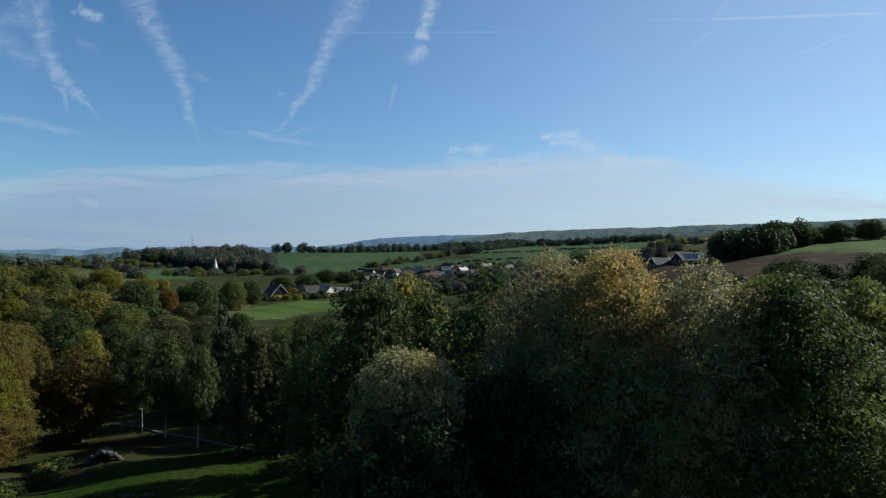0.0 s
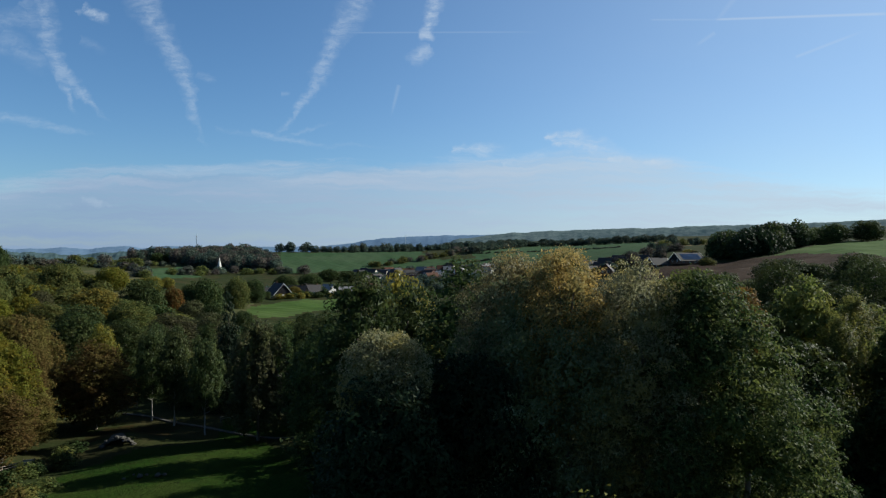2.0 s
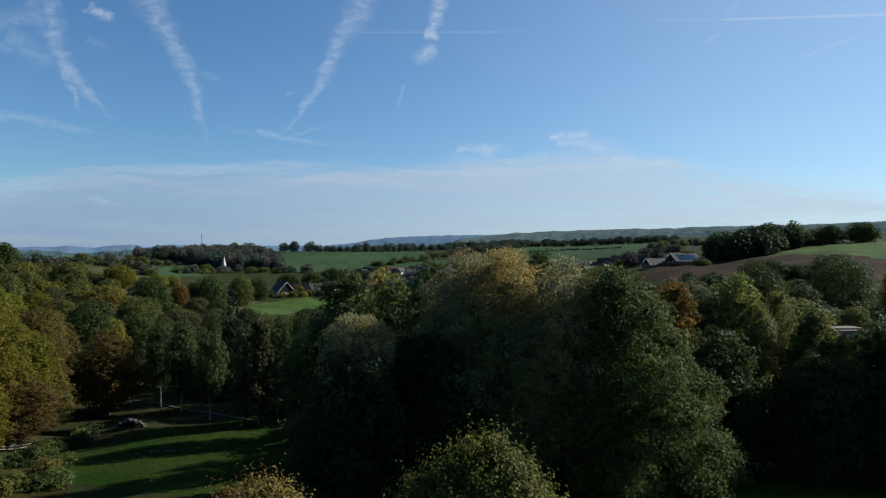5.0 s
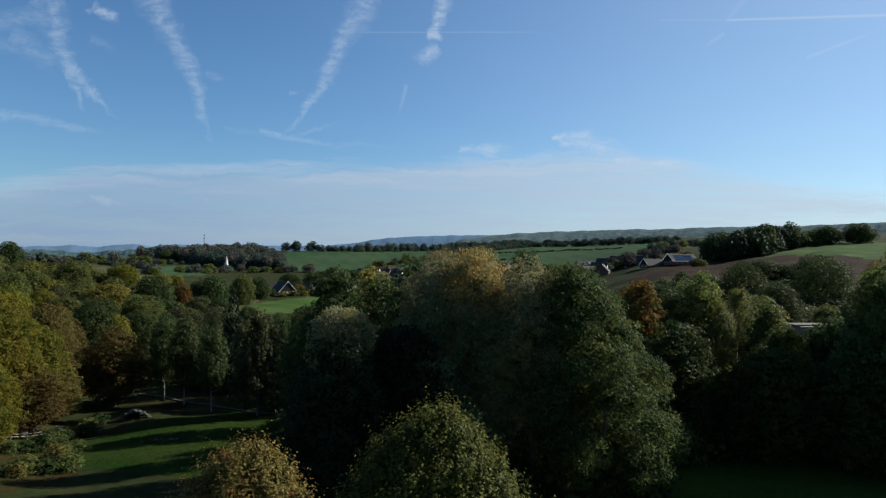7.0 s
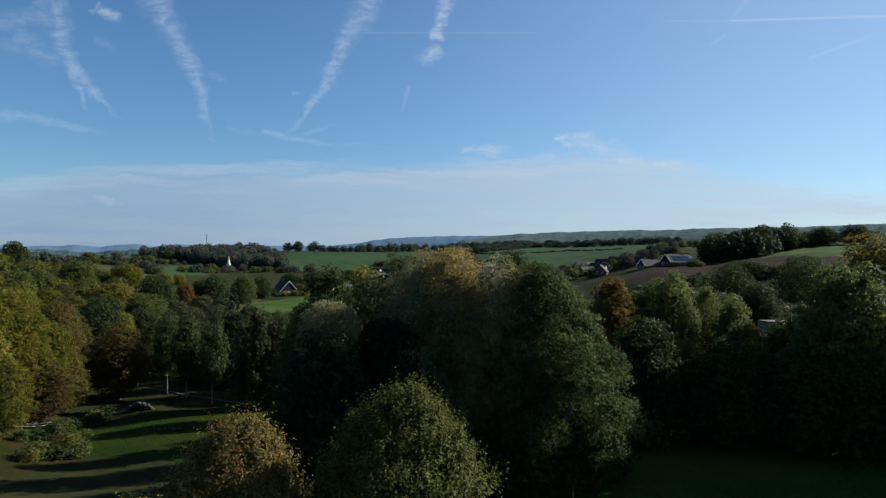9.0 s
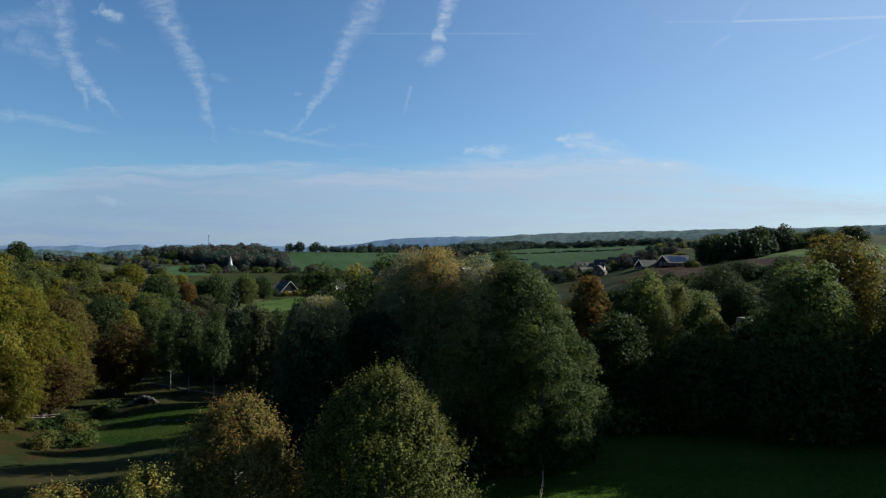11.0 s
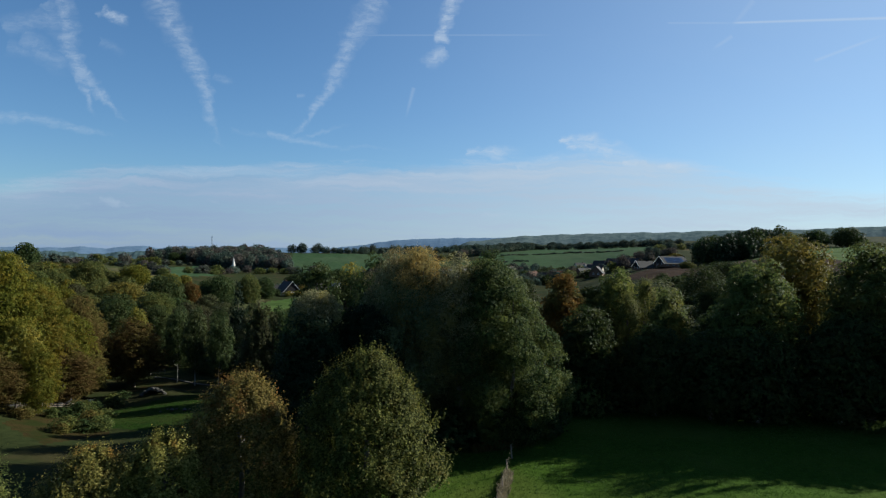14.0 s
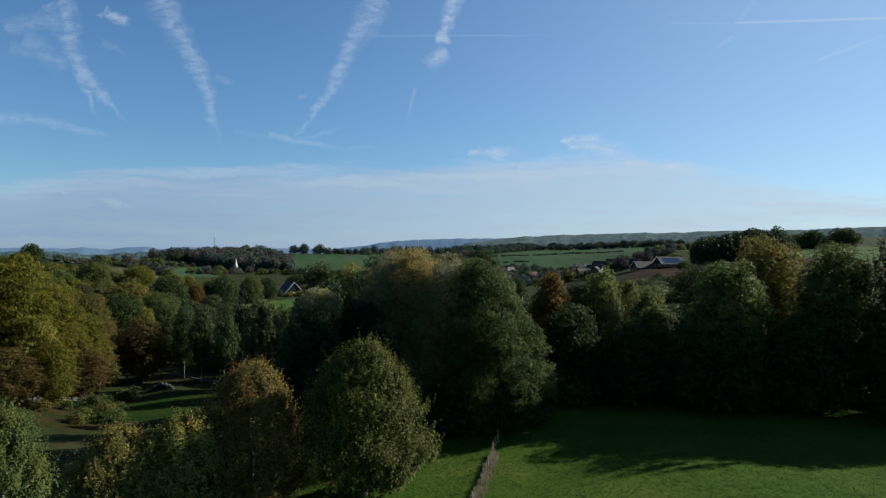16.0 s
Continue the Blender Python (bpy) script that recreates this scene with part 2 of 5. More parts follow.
LEAVES = {
    "willow": leaf_material("willow_leaves", (0.022, 0.032, 0.010), (0.074, 0.090, 0.032), (0.240, 0.245, 0.120), (0.112, 0.116, 0.038), 0.4, 0.55, 0.46, 0.06, even=0.8),
    # Golden and silvery leaf tones, with sunlight put into the colour as well.
    "goldwillow": leaf_material("sunlit_golden_willow_leaves", (0.105, 0.078, 0.016), (0.30, 0.215, 0.045), (0.52, 0.38, 0.11), (0.23, 0.20, 0.062), 0.4, 0.55, 0.52, 0.06, even=0.8),
    "pale": leaf_material("sunlit_silvery_willow_leaves", (0.045, 0.050, 0.018), (0.165, 0.155, 0.060), (0.340, 0.310, 0.150), (0.230, 0.185, 0.050), 0.38, 0.55, 0.5, 0.10, even=0.8),
    "ash": leaf_material("ash_leaves", (0.009, 0.018, 0.005), (0.030, 0.048, 0.012), (0.130, 0.144, 0.044), (0.088, 0.098, 0.020), 0.36, 0.6, 0.42, 0.045, even=0.75),
    "cherry": leaf_material("cherry_leaves", (0.016, 0.022, 0.004), (0.064, 0.080, 0.014), (0.200, 0.205, 0.044), (0.130, 0.118, 0.020), 0.14, 0.6, 0.45, 0.05, 0.8, (6.0, 11.0, 0.08), even=0.85),
    "orange": leaf_material("orange_cherry_leaves", (0.042, 0.045, 0.009), (0.150, 0.130, 0.026), (0.320, 0.255, 0.064), (0.29, 0.150, 0.031), 0.08, 0.6, 0.48, 0.05, 0.7, (6.0, 10.5, 0.09), even=0.85),
    "yellowgreen": leaf_material("yellow_green_leaves", (0.030, 0.036, 0.005), (0.086, 0.092, 0.010), (0.164, 0.156, 0.021), (0.148, 0.115, 0.011), 0.34, 0.6, 0.46, 0.04, even=0.6),
    "yellow": leaf_material("yellow_leaves", (0.08, 0.065, 0.006), (0.18, 0.142, 0.012), (0.27, 0.20, 0.025), (0.10, 0.105, 0.015), 0.5, 0.6, 0.42, 0.12),
    "brown": leaf_material("copper_brown_leaves", (0.031, 0.022, 0.008), (0.079, 0.054, 0.014), (0.135, 0.095, 0.027), (0.090, 0.079, 0.018), 0.42, 0.65, 0.42, 0.02),
    "darkgreen": leaf_material("dark_green_leaves", (0.011, 0.020, 0.007), (0.028, 0.044, 0.011), (0.070, 0.088, 0.023), (0.055, 0.063, 0.016), 0.33, 0.6, 0.4, 0.05),
    "olive": leaf_material("olive_leaves", (0.024, 0.034, 0.009), (0.065, 0.079, 0.018), (0.129, 0.139, 0.036), (0.110, 0.103, 0.022), 0.35, 0.6, 0.46, 0.05, even=0.65),
    "gold": leaf_material("golden_leaves", (0.063, 0.050, 0.009), (0.153, 0.117, 0.016), (0.243, 0.184, 0.034), (0.081, 0.086, 0.018), 0.42, 0.6, 0.45, 0.05, even=0.6),
    # Brighter, yellower copy of the olive leaves: warm sunlight put into the colour.
    "lit": leaf_material("lit_olive_leaves", (0.030, 0.040, 0.008), (0.092, 0.108, 0.020), (0.190, 0.190, 0.048), (0.155, 0.145, 0.028), 0.38, 0.6, 0.48, 0.06, even=0.7),
    "red": leaf_material("rust_red_leaves", (0.050, 0.026, 0.008), (0.115, 0.054, 0.013), (0.19, 0.095, 0.022), (0.080, 0.068, 0.018), 0.42, 0.6, 0.42, 0.02),
    "birch": leaf_material("birch_leaves", (0.014, 0.026, 0.008), (0.034, 0.052, 0.014), (0.095, 0.112, 0.036), (0.062, 0.072, 0.018), 0.33, 0.5, 0.40, 0.06, even=0.7),
    "bare": leaf_material("thin_brown_leaves", (0.026, 0.025, 0.010), (0.056, 0.054, 0.021), (0.11, 0.100, 0.046), (0.050, 0.055, 0.016), 0.4, 0.6, 0.38, 0.04),
    # Far woods: air haze is put into these two leaf colours.
    "hazegreen": leaf_material("haze_tinted_green_leaves", (0.022, 0.036, 0.025), (0.046, 0.066, 0.044), (0.076, 0.098, 0.060), (0.075, 0.080, 0.048), 0.35, 0.7, 0.3, 0.0, 0.06),
    "hazebrown": leaf_material("haze_tinted_brown_leaves", (0.045, 0.042, 0.031), (0.090, 0.076, 0.054), (0.130, 0.110, 0.074), (0.056, 0.064, 0.042), 0.42, 0.7, 0.3, 0.0, 0.06),
    # Near-black green: deep shade is put into the leaf colour.
    "shadegreen": leaf_material("shade_darkened_leaves", (0.006, 0.012, 0.004), (0.013, 0.022, 0.008), (0.030, 0.042, 0.015), (0.022, 0.030, 0.010), 0.3, 0.6, 0.3, 0.06),
    "conifer": leaf_material("spruce_needles", (0.006, 0.011, 0.005), (0.012, 0.020, 0.008), (0.022, 0.033, 0.012), (0.016, 0.024, 0.009), 0.3, 0.65, 0.12, 0.08),
}


def make_bark(name, a, b_, rough=0.9, scale=3.0):
    m, g, b, _ = surface(name)
    p = g.vec("MULTIPLY", coords(g), (1, 1, 0.25))
    n = g.noise(p, scale, 5.0, 0.65)
    g.wire(g.ramp(n, ((0.3, a), (0.7, b_))), b.inputs["Base Color"])
    b.inputs["Roughness"].default_value = rough
    bump(g, b, n, 0.7, 0.03)
    return m


BARK = make_bark("grey_brown_bark", (0.045, 0.036, 0.028), (0.15, 0.125, 0.10))
ROCK = make_bark("weathered_limestone", (0.018, 0.017, 0.013), (0.065, 0.058, 0.046), 0.95, 1.2)
BIRCH_BARK = make_bark("pale_birch_bark", (0.09, 0.08, 0.07), (0.34, 0.32, 0.28), 0.7, 1.6)


def make_ground(name, a, b_, c, big=0.05, small=1.6, rough=0.95, lines=None, depth=0.12):
    """Grass, crops and soil: broad patches, tufts and, on tilled land, drill lines at an angle."""
    m, g, b, _ = surface(name)
    p = coords(g)
    broad = g.noise(p, big, 4.0, 0.6)
    tuft = g.noise(p, small, 5.0, 0.7)
    col = g.mix(g.smooth(tuft, 0.3, 0.7), (*a, 1), (*b_, 1))
    col = g.mix(g.smooth(broad, 0.42, 0.68), col, (*c, 1))
    relief = tuft
    if lines:
        angle, step, amount = lines
        w = g.math("SINE", g.math("MULTIPLY", g.vec("DOT_PRODUCT", p, (math.cos(angle), math.sin(angle), 0)), 2 * math.pi / step))
        w = g.math("ADD", g.math("MULTIPLY", w, 0.5), g.math("MULTIPLY", tuft, 0.8))
        col = g.mix(g.math("MULTIPLY", g.smooth(w, 0.2, 0.9), amount), col, tuple(x * 0.6 for x in a) + (1,))
        relief = w
    g.wire(col, b.inputs["Base Color"])
    b.inputs["Roughness"].default_value = rough
    b.inputs["Specular IOR Level"].default_value = 0.02
    bump(g, b, relief, 0.8, depth)
    return m


GRASS = make_ground("meadow_grass", (0.019, 0.038, 0.004), (0.036, 0.067, 0.007), (0.050, 0.069, 0.011), 0.06, 2.2)
# Turf duller than the meadow's, with missing tree shade also put into its colour.
LAWN = make_ground("shade_darkened_park_lawn", (0.009, 0.022, 0.003), (0.016, 0.036, 0.004), (0.022, 0.034, 0.006), 0.10, 1.6, depth=0.2)
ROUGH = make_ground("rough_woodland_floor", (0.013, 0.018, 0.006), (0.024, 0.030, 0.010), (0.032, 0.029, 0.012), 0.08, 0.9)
DRY = make_ground("dry_slope_grass", (0.032, 0.038, 0.013), (0.054, 0.058, 0.022), (0.079, 0.069, 0.036), 0.02, 0.5, depth=0.4)
CROP = make_ground("young_crop", (0.024, 0.046, 0.020), (0.034, 0.062, 0.026), (0.040, 0.062, 0.030), 0.008, 0.3, lines=(0.5, 9.0, 0.25), depth=0.2)
CROP_BRIGHT = make_ground("bright_green_crop", (0.032, 0.059, 0.013), (0.047, 0.077, 0.018), (0.054, 0.077, 0.023), 0.012, 0.4, lines=(1.1, 6.0, 0.2), depth=0.15)
PLOUGH = make_ground("ploughed_soil", (0.018, 0.011, 0.007), (0.033, 0.020, 0.013), (0.038, 0.025, 0.017), 0.02, 0.8, lines=(0.9, 3.0, 0.35), depth=0.25)
STUBBLE = make_ground("pale_stubble", (0.071, 0.056, 0.028), (0.097, 0.079, 0.040), (0.082, 0.070, 0.033), 0.01, 0.4, lines=(0.2, 8.0, 0.2))
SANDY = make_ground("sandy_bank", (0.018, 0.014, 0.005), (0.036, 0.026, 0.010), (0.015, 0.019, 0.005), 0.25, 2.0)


def make_plain(name, col, rough=0.8, spot=0.25, scale=1.2, metal=0.0, relief=0.3):
    m, g, b, _ = surface(name)
    n = g.noise(coords(g), scale, 5.0, 0.65)
    k = tuple(x * (1 - spot) for x in col)
    g.wire(g.ramp(n, ((0.3, k), (0.7, col))), b.inputs["Base Color"])
    b.inputs["Roughness"].default_value = rough
    b.inputs["Metallic"].default_value = metal
    b.inputs["Specular IOR Level"].default_value = 0.5 if rough < 0.6 else 0.1
    bump(g, b, n, relief, 0.02)
    return m


PLASTER = make_plain("white_plaster", (0.450, 0.435, 0.405), 0.85, 0.15)
CREAM = make_plain("cream_render", (0.50, 0.45, 0.37), 0.85, 0.2)
BRICK = make_plain("brown_brick", (0.125, 0.072, 0.048), 0.9, 0.35)
SLATE = make_plain("dark_roof_tile", (0.043, 0.040, 0.040), 0.7, 0.35)
REDTILE = make_plain("red_brown_roof_tile", (0.066, 0.029, 0.018), 0.8, 0.35)
GREYTILE = make_plain("grey_roof_tile", (0.143, 0.138, 0.138), 0.55, 0.25)
PANEL = make_plain("solar_panel_glass", (0.035, 0.065, 0.14), 0.12, 0.2)
WINDOW = make_plain("window_glass", (0.03, 0.035, 0.04), 0.06, 0.1, relief=0.0)
FRAME = make_plain("white_window_frame", (0.72, 0.72, 0.70), 0.5, 0.1)
TIMBER = make_plain("weathered_timber", (0.22, 0.18, 0.14), 0.9, 0.45, 6.0)
STONE = make_plain("pale_limestone", (0.144, 0.130, 0.104), 0.9, 0.4, 2.5)
CHALK = make_plain("pale_slate_spire", (0.38, 0.37, 0.35), 0.7, 0.12, 0.6)
ASPHALT = make_plain("worn_asphalt", (0.051, 0.050, 0.048), 0.9, 0.3, 0.9)
GALV = make_plain("galvanised_steel", (0.42, 0.43, 0.44), 0.45, 0.2, 2.0, 0.7)
YELLOW = make_plain("yellow_sheet", (0.80, 0.48, 0.02), 0.4, 0.1)
STRAW = leaf_material("straw_grass", (0.110, 0.092, 0.042), (0.195, 0.165, 0.085), (0.290, 0.250, 0.140), (0.090, 0.105, 0.026), 0.3, 0.8, 0.3, 0.1)
BLADES = leaf_material("grass_blades", (0.021, 0.042, 0.004), (0.040, 0.075, 0.007), (0.066, 0.100, 0.014), (0.060, 0.080, 0.014), 0.3, 0.6, 0.35, 0.2, 0.12)
BEARINGS = (-180, -75, -30, -18, -6, 6, 18, 30, 42, 90, 180)
NET = (
    (0, -0.3, -0.3, -0.3, -0.3, -0.3, -0.3, -0.3, -0.3, -0.3, -0.3, -0.3),
    (40, 0, -2, -3, -3, -2, -0.6, 0.1, 0.6, 1, 1, 0),
    (80, 0, -2, -4, -6, -6, -2, 0.4, 1.4, 2, 1, 0),
    (125, 1, 0, -4, -9, -8.5, -5, 0, 3, 5, 4, 1),
    (200, 3, 8, 2, -7, -10, -9, -4, 5, 8, 8, 3),
    (300, 8, 14, 9, -5, -11, -11, -6, 9, 13, 14, 8),
    (430, 14, 18, 13, -1, -10, -11, -5, 11.2, 22, 24, 14),
    (700, 20, 22, 9, 1, -7, -9, 0, 24, 34, 40, 20),
    (850, 22, 24, 7, 3, -4, -5, 6, 28, 37, 45, 22),
    (1080, 25, 26, 3, 5, 18, 17, 22, 33, 42, 50, 25),
    (1600, 30, 30, -14, -10, 16, 22, 36, 46, 56, 60, 30),
    (2600, 40, 40, -20, -15, 8, 34, 62, 80, 95, 90, 40),
    (4800, 20, 0, -60, -60, -60, -60, -60, -60, -60, 0, 20),
)


def height(x, y):
    """Height of the land: meadow knoll, valley, fields and ridges."""
    x, y = np.asarray(x, float), np.asarray(y, float)
    r = np.hypot(x - 2, y + 20)
    b = np.degrees(np.arctan2(x - 2, y + 20))
    radii = np.array([row[0] for row in NET], float)
    grid = np.array([row[1:] for row in NET], float)
    i = np.clip(np.searchsorted(radii, r) - 1, 0, len(radii) - 2)
    s = np.clip((r - radii[i]) / (radii[i + 1] - radii[i]), 0, 1)
    bs = np.array(BEARINGS, float)
    j = np.clip(np.searchsorted(bs, b) - 1, 0, len(bs) - 2)
    q = np.clip((b - bs[j]) / (bs[j + 1] - bs[j]), 0, 1)
    q = q * q * (3 - 2 * q)
    low = grid[i, j] * (1 - q) + grid[i, j + 1] * q
    high = grid[i + 1, j] * (1 - q) + grid[i + 1, j + 1] * q
    z = low * (1 - s) + high * s
    bump = np.sin(x * 0.21 + 1.3 * np.sin(y * 0.13)) * np.sin(y * 0.17 + 0.7) * 0.22
    z = z + 1.5 * np.exp(-((x + 26.5) ** 2 + (y - 92) ** 2) / 24.0)
    return z + bump * np.clip(r / 60, 0.3, 3)


def part(name, bm, material, parent=None, label=""):
    """One mesh object from a bmesh, under a thing or a part."""
    me = bpy.data.meshes.new(name)
    bm.to_mesh(me)
    bm.free()
    me.materials.append(material)
    ob = new(name, me)
    ob.parent = parent
    return tagged(ob, label)


def mesh_of(name, verts, faces, material, smooth=False):
    """A mesh from arrays of places and equal-sided faces."""
    me = bpy.data.meshes.new(name)
    verts = np.ascontiguousarray(verts, dtype=np.float32)
    faces = np.ascontiguousarray(faces, dtype=np.int32)
    n, k = faces.shape
    me.vertices.add(len(verts))
    me.vertices.foreach_set("co", verts.ravel())
    me.loops.add(n * k)
    me.loops.foreach_set("vertex_index", faces.ravel())
    me.polygons.add(n)
    me.polygons.foreach_set("loop_start", np.arange(0, n * k, k, dtype=np.int32))
    me.polygons.foreach_set("use_smooth", np.full(n, smooth))
    me.update(calc_edges=True)
    if material:
        me.materials.append(material)
    return me


def thing(name, m, label, category, group="", kind=""):
    ob = new(name)
    ob.empty_display_size = 0.3
    ob.matrix_world = m
    return tagged(ob, label, category, group, kind)


def box(bm, x0, x1, y0, y1, z0, z1, bevel=0.0):
    made = bmesh.ops.create_cube(bm, size=1.0)
    for v in made["verts"]:
        v.co = Vector(((x0 + x1) / 2 + v.co.x * (x1 - x0), (y0 + y1) / 2 + v.co.y * (y1 - y0), (z0 + z1) / 2 + v.co.z * (z1 - z0)))
    if bevel:
        edges = list({e for v in made["verts"] for e in v.link_edges})
        bmesh.ops.bevel(bm, geom=edges, offset=bevel, segments=1, affect="EDGES")
    return bm


def ground_z(x, y):
    return float(height(x, y))


# ---- the land, one sheet out to the horizon ----
FIELDS = (
    (CROP, ((-68, 1045), (29, 1070), (186, 1260), (150, 960), (80, 890), (15, 794), (-47, 745))),
    (CROP, ((80, 880), (150, 945), (215, 900), (180, 760), (95, 835))),
    (CROP, ((300, 1753), (622, 1640), (640, 1180), (440, 720), (345, 640), (270, 690), (226, 722), (185, 765), (140, 800), (215, 900), (260, 1200))),
    (STUBBLE, ((631, 1184), (1009, 1568), (560, 800), (429, 666), (373, 661))),
    (PLOUGH, ((136, 205), (141, 276), (170, 320), (212, 372), (262, 346), (262, 330), (275, 290), (300, 240), (260, 180), (165, 150), (135, 175))),
    (CROP_BRIGHT, ((264, 344), (300, 368), (380, 380), (460, 370), (430, 260), (320, 170), (228, 170), (247, 252), (256, 300))),
    (CROP_BRIGHT, ((-40, 330), (-36, 352), (-22, 385), (25, 418), (40, 400), (6, 330), (-26, 290))),
    (DRY, ((-62, 300), (-56, 380), (-38, 385), (-36, 300))),
    (CROP, ((-169, 600), (-185, 717), (-165, 848), (-110, 640), (-130, 538))),
    (DRY, ((-140, 300), (-180, 420), (-290, 640), (-245, 730), (-165, 665), (-118, 461), (-76, 262), (-98, 225))),
    (DRY, ((-330, 760), (-420, 1100), (-250, 1150), (-230, 800))),
    (CROP, ((-240, 900), (-300, 1080), (-160, 1080), (-150, 900))),
    (GRASS, ((-3, 28), (20, 40), (90, 40), (130, 10), (140, -140), (-110, -140), (-60, -40), (-16, 0))),
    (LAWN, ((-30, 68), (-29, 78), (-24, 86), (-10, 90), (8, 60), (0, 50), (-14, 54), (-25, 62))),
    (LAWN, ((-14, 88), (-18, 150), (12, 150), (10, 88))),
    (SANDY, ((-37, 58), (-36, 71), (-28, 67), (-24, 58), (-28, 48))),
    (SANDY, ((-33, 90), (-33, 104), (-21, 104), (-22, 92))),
)


def inside(poly, x, y):
    hit = np.zeros(x.shape, bool)
    n = len(poly)
    for i in range(n):
        (x0, y0), (x1, y1) = poly[i], poly[(i + 1) % n]
        if y0 == y1:
            continue
        cross = ((y0 > y) != (y1 > y)) & (x < (x1 - x0) * (y - y0) / (y1 - y0) + x0)
        hit ^= cross
    return hit


def make_ground_sheet():
    bearing = np.radians(np.concatenate([np.arange(-180, -36, 6.0), np.arange(-36, 54, 0.27), np.arange(54, 181, 6.0)]))
    radius = np.concatenate([np.linspace(0.01, 40, 25), np.geomspace(41, 4800, 380)])
    nb, nr = len(bearing), len(radius)
    b, r = np.meshgrid(bearing, radius)
    x, y = 2 + r * np.sin(b), -20 + r * np.cos(b)
    z = height(x, y)
    verts = np.stack([x, y, z], -1).reshape(-1, 3)
    i, j = np.meshgrid(np.arange(nr - 1), np.arange(nb - 1), indexing="ij")
    a = (i * nb + j).ravel()
    faces = np.stack([a, a + nb, a + nb + 1, a + 1], 1)[:, ::-1]
    mid = verts[faces].mean(1)
    reach = np.hypot(mid[:, 0] - 2, mid[:, 1] + 20)
    wave = np.sin(mid[:, 0] * 9.7 / np.sqrt(reach) + 3 * np.sin(mid[:, 1] * 7.1 / np.sqrt(reach)))
    mid[:, 0] += wave * reach * 0.001
    mid[:, 1] += np.roll(wave, 7) * reach * 0.003
    me = mesh_of("ground", verts, faces, ROUGH, True)
    index = np.zeros(len(faces), np.int32)
    slots = [ROUGH]
    for material, poly in FIELDS:
        if material not in slots:
            slots.append(material)
            me.materials.append(material)
        index[inside(poly, mid[:, 0], mid[:, 1])] = slots.index(material)
    me.polygons.foreach_set("material_index", index)
    ob = new("ground", me)
    tagged(ob, "rolling valley ground with meadow, crop fields and ploughed soil", "ground", kind="structure")


make_ground_sheet()

# ---- trees ----


def unit(v):
    return v / np.maximum(np.linalg.norm(v, axis=-1, keepdims=True), 1e-6)


def leaf_cloud(lobes, count, size, seed, droop=0.0, long=1.5, loose=0.4, bough=0.42, fill=0.14, flat=0.68):
    """Leaves on boughs over the shells of rounded lobes, dark fill within. lobes: rows of centre and half axes."""
    r = np.random.default_rng(seed)
    lobes = np.asarray(lobes, float)
    c, h = lobes[:, :3], lobes[:, 3:]
    b = h.mean() * bough
    area = h[:, 0] * h[:, 1] + h[:, 0] * h[:, 2] + h[:, 1] * h[:, 2]
    tries = int(min(7000, max(200, 7 * area.sum() / (b * b))))
    pick = r.choice(len(lobes), tries, p=area / area.sum())
    way = unit(r.normal(size=(tries, 3)))
    flip = (way[:, 2] < -0.35) & (r.random(tries) < 0.5)
    way[flip, 2] *= -1
    at = c[pick] + way * h[pick] * r.uniform(0.80, 1.16, (tries, 1))
    deep = np.full(tries, 9.0)
    for k in range(len(lobes)):
        q = np.linalg.norm((at - c[k]) / h[k], axis=1)
        q[pick == k] = 9
        deep = np.minimum(deep, q)
    at, way = at[deep > 0.84], way[deep > 0.84]
    kept, spots, n = [], np.empty_like(at), 0
    for i, p in enumerate(at):
        if n == 0 or ((spots[:n] - p) ** 2).sum(1).min() > (0.86 * b) ** 2:
            spots[n] = p
            kept.append(i)
            n += 1
    at, way = at[kept], way[kept]
    s = b * r.uniform(0.65, 1.3, n)
    leaves = int(count * (1 - fill))
    on = r.choice(n, leaves, p=s ** 2 / (s ** 2).sum())
    up = np.array((0, 0, 1.0))
    d = unit(r.normal(size=(leaves, 3)) + 0.7 * way[on] + 0.4 * up)
    pos = at[on] + d * (s[on] * (0.5 + 0.5 * r.random(leaves) + 0.5 * r.random(leaves) ** 6))[:, None] * np.array((1, 1, flat))
    if droop:
        pos[:, 2] -= (0.2 + np.abs(r.normal(size=leaves))) * s[on] * droop * 0.8
    nor = unit(d + 0.25 * way[on] + 0.15 * up + r.normal(size=(leaves, 3)) * loose)
    rest = count - leaves
    pick = r.choice(len(lobes), rest, p=area / area.sum())
    inside_way = unit(r.normal(size=(rest, 3)))
    pos = np.concatenate([pos, c[pick] + inside_way * h[pick] * r.uniform(0.35, 0.72, (rest, 1))])
    nor = np.concatenate([nor, unit(inside_way + r.normal(size=(rest, 3)) * 0.5)])
    n = count
    tan = unit(np.cross(nor, r.normal(size=(n, 3))))
    if droop:
        tan = unit(tan * (1 - droop) - up * droop)
        nor = unit(nor - tan * (nor * tan).sum(1, keepdims=True))
    bit = np.cross(nor, tan)
    k = (size * r.uniform(0.6, 1.4, n) * np.where(np.arange(n) < leaves, 1.0, 2.4))[:, None]
    v = np.empty((n, 3, 3))
    v[:, 0] = pos - tan * k * 0.4 * long + bit * k * 0.5
    v[:, 1] = pos - tan * k * 0.4 * long - bit * k * 0.5
    v[:, 2] = pos + tan * k * 0.7 * long
    return v.reshape(-1, 3)


def singles(count):
    return np.arange(count * 3, dtype=np.int32).reshape(-1, 3)


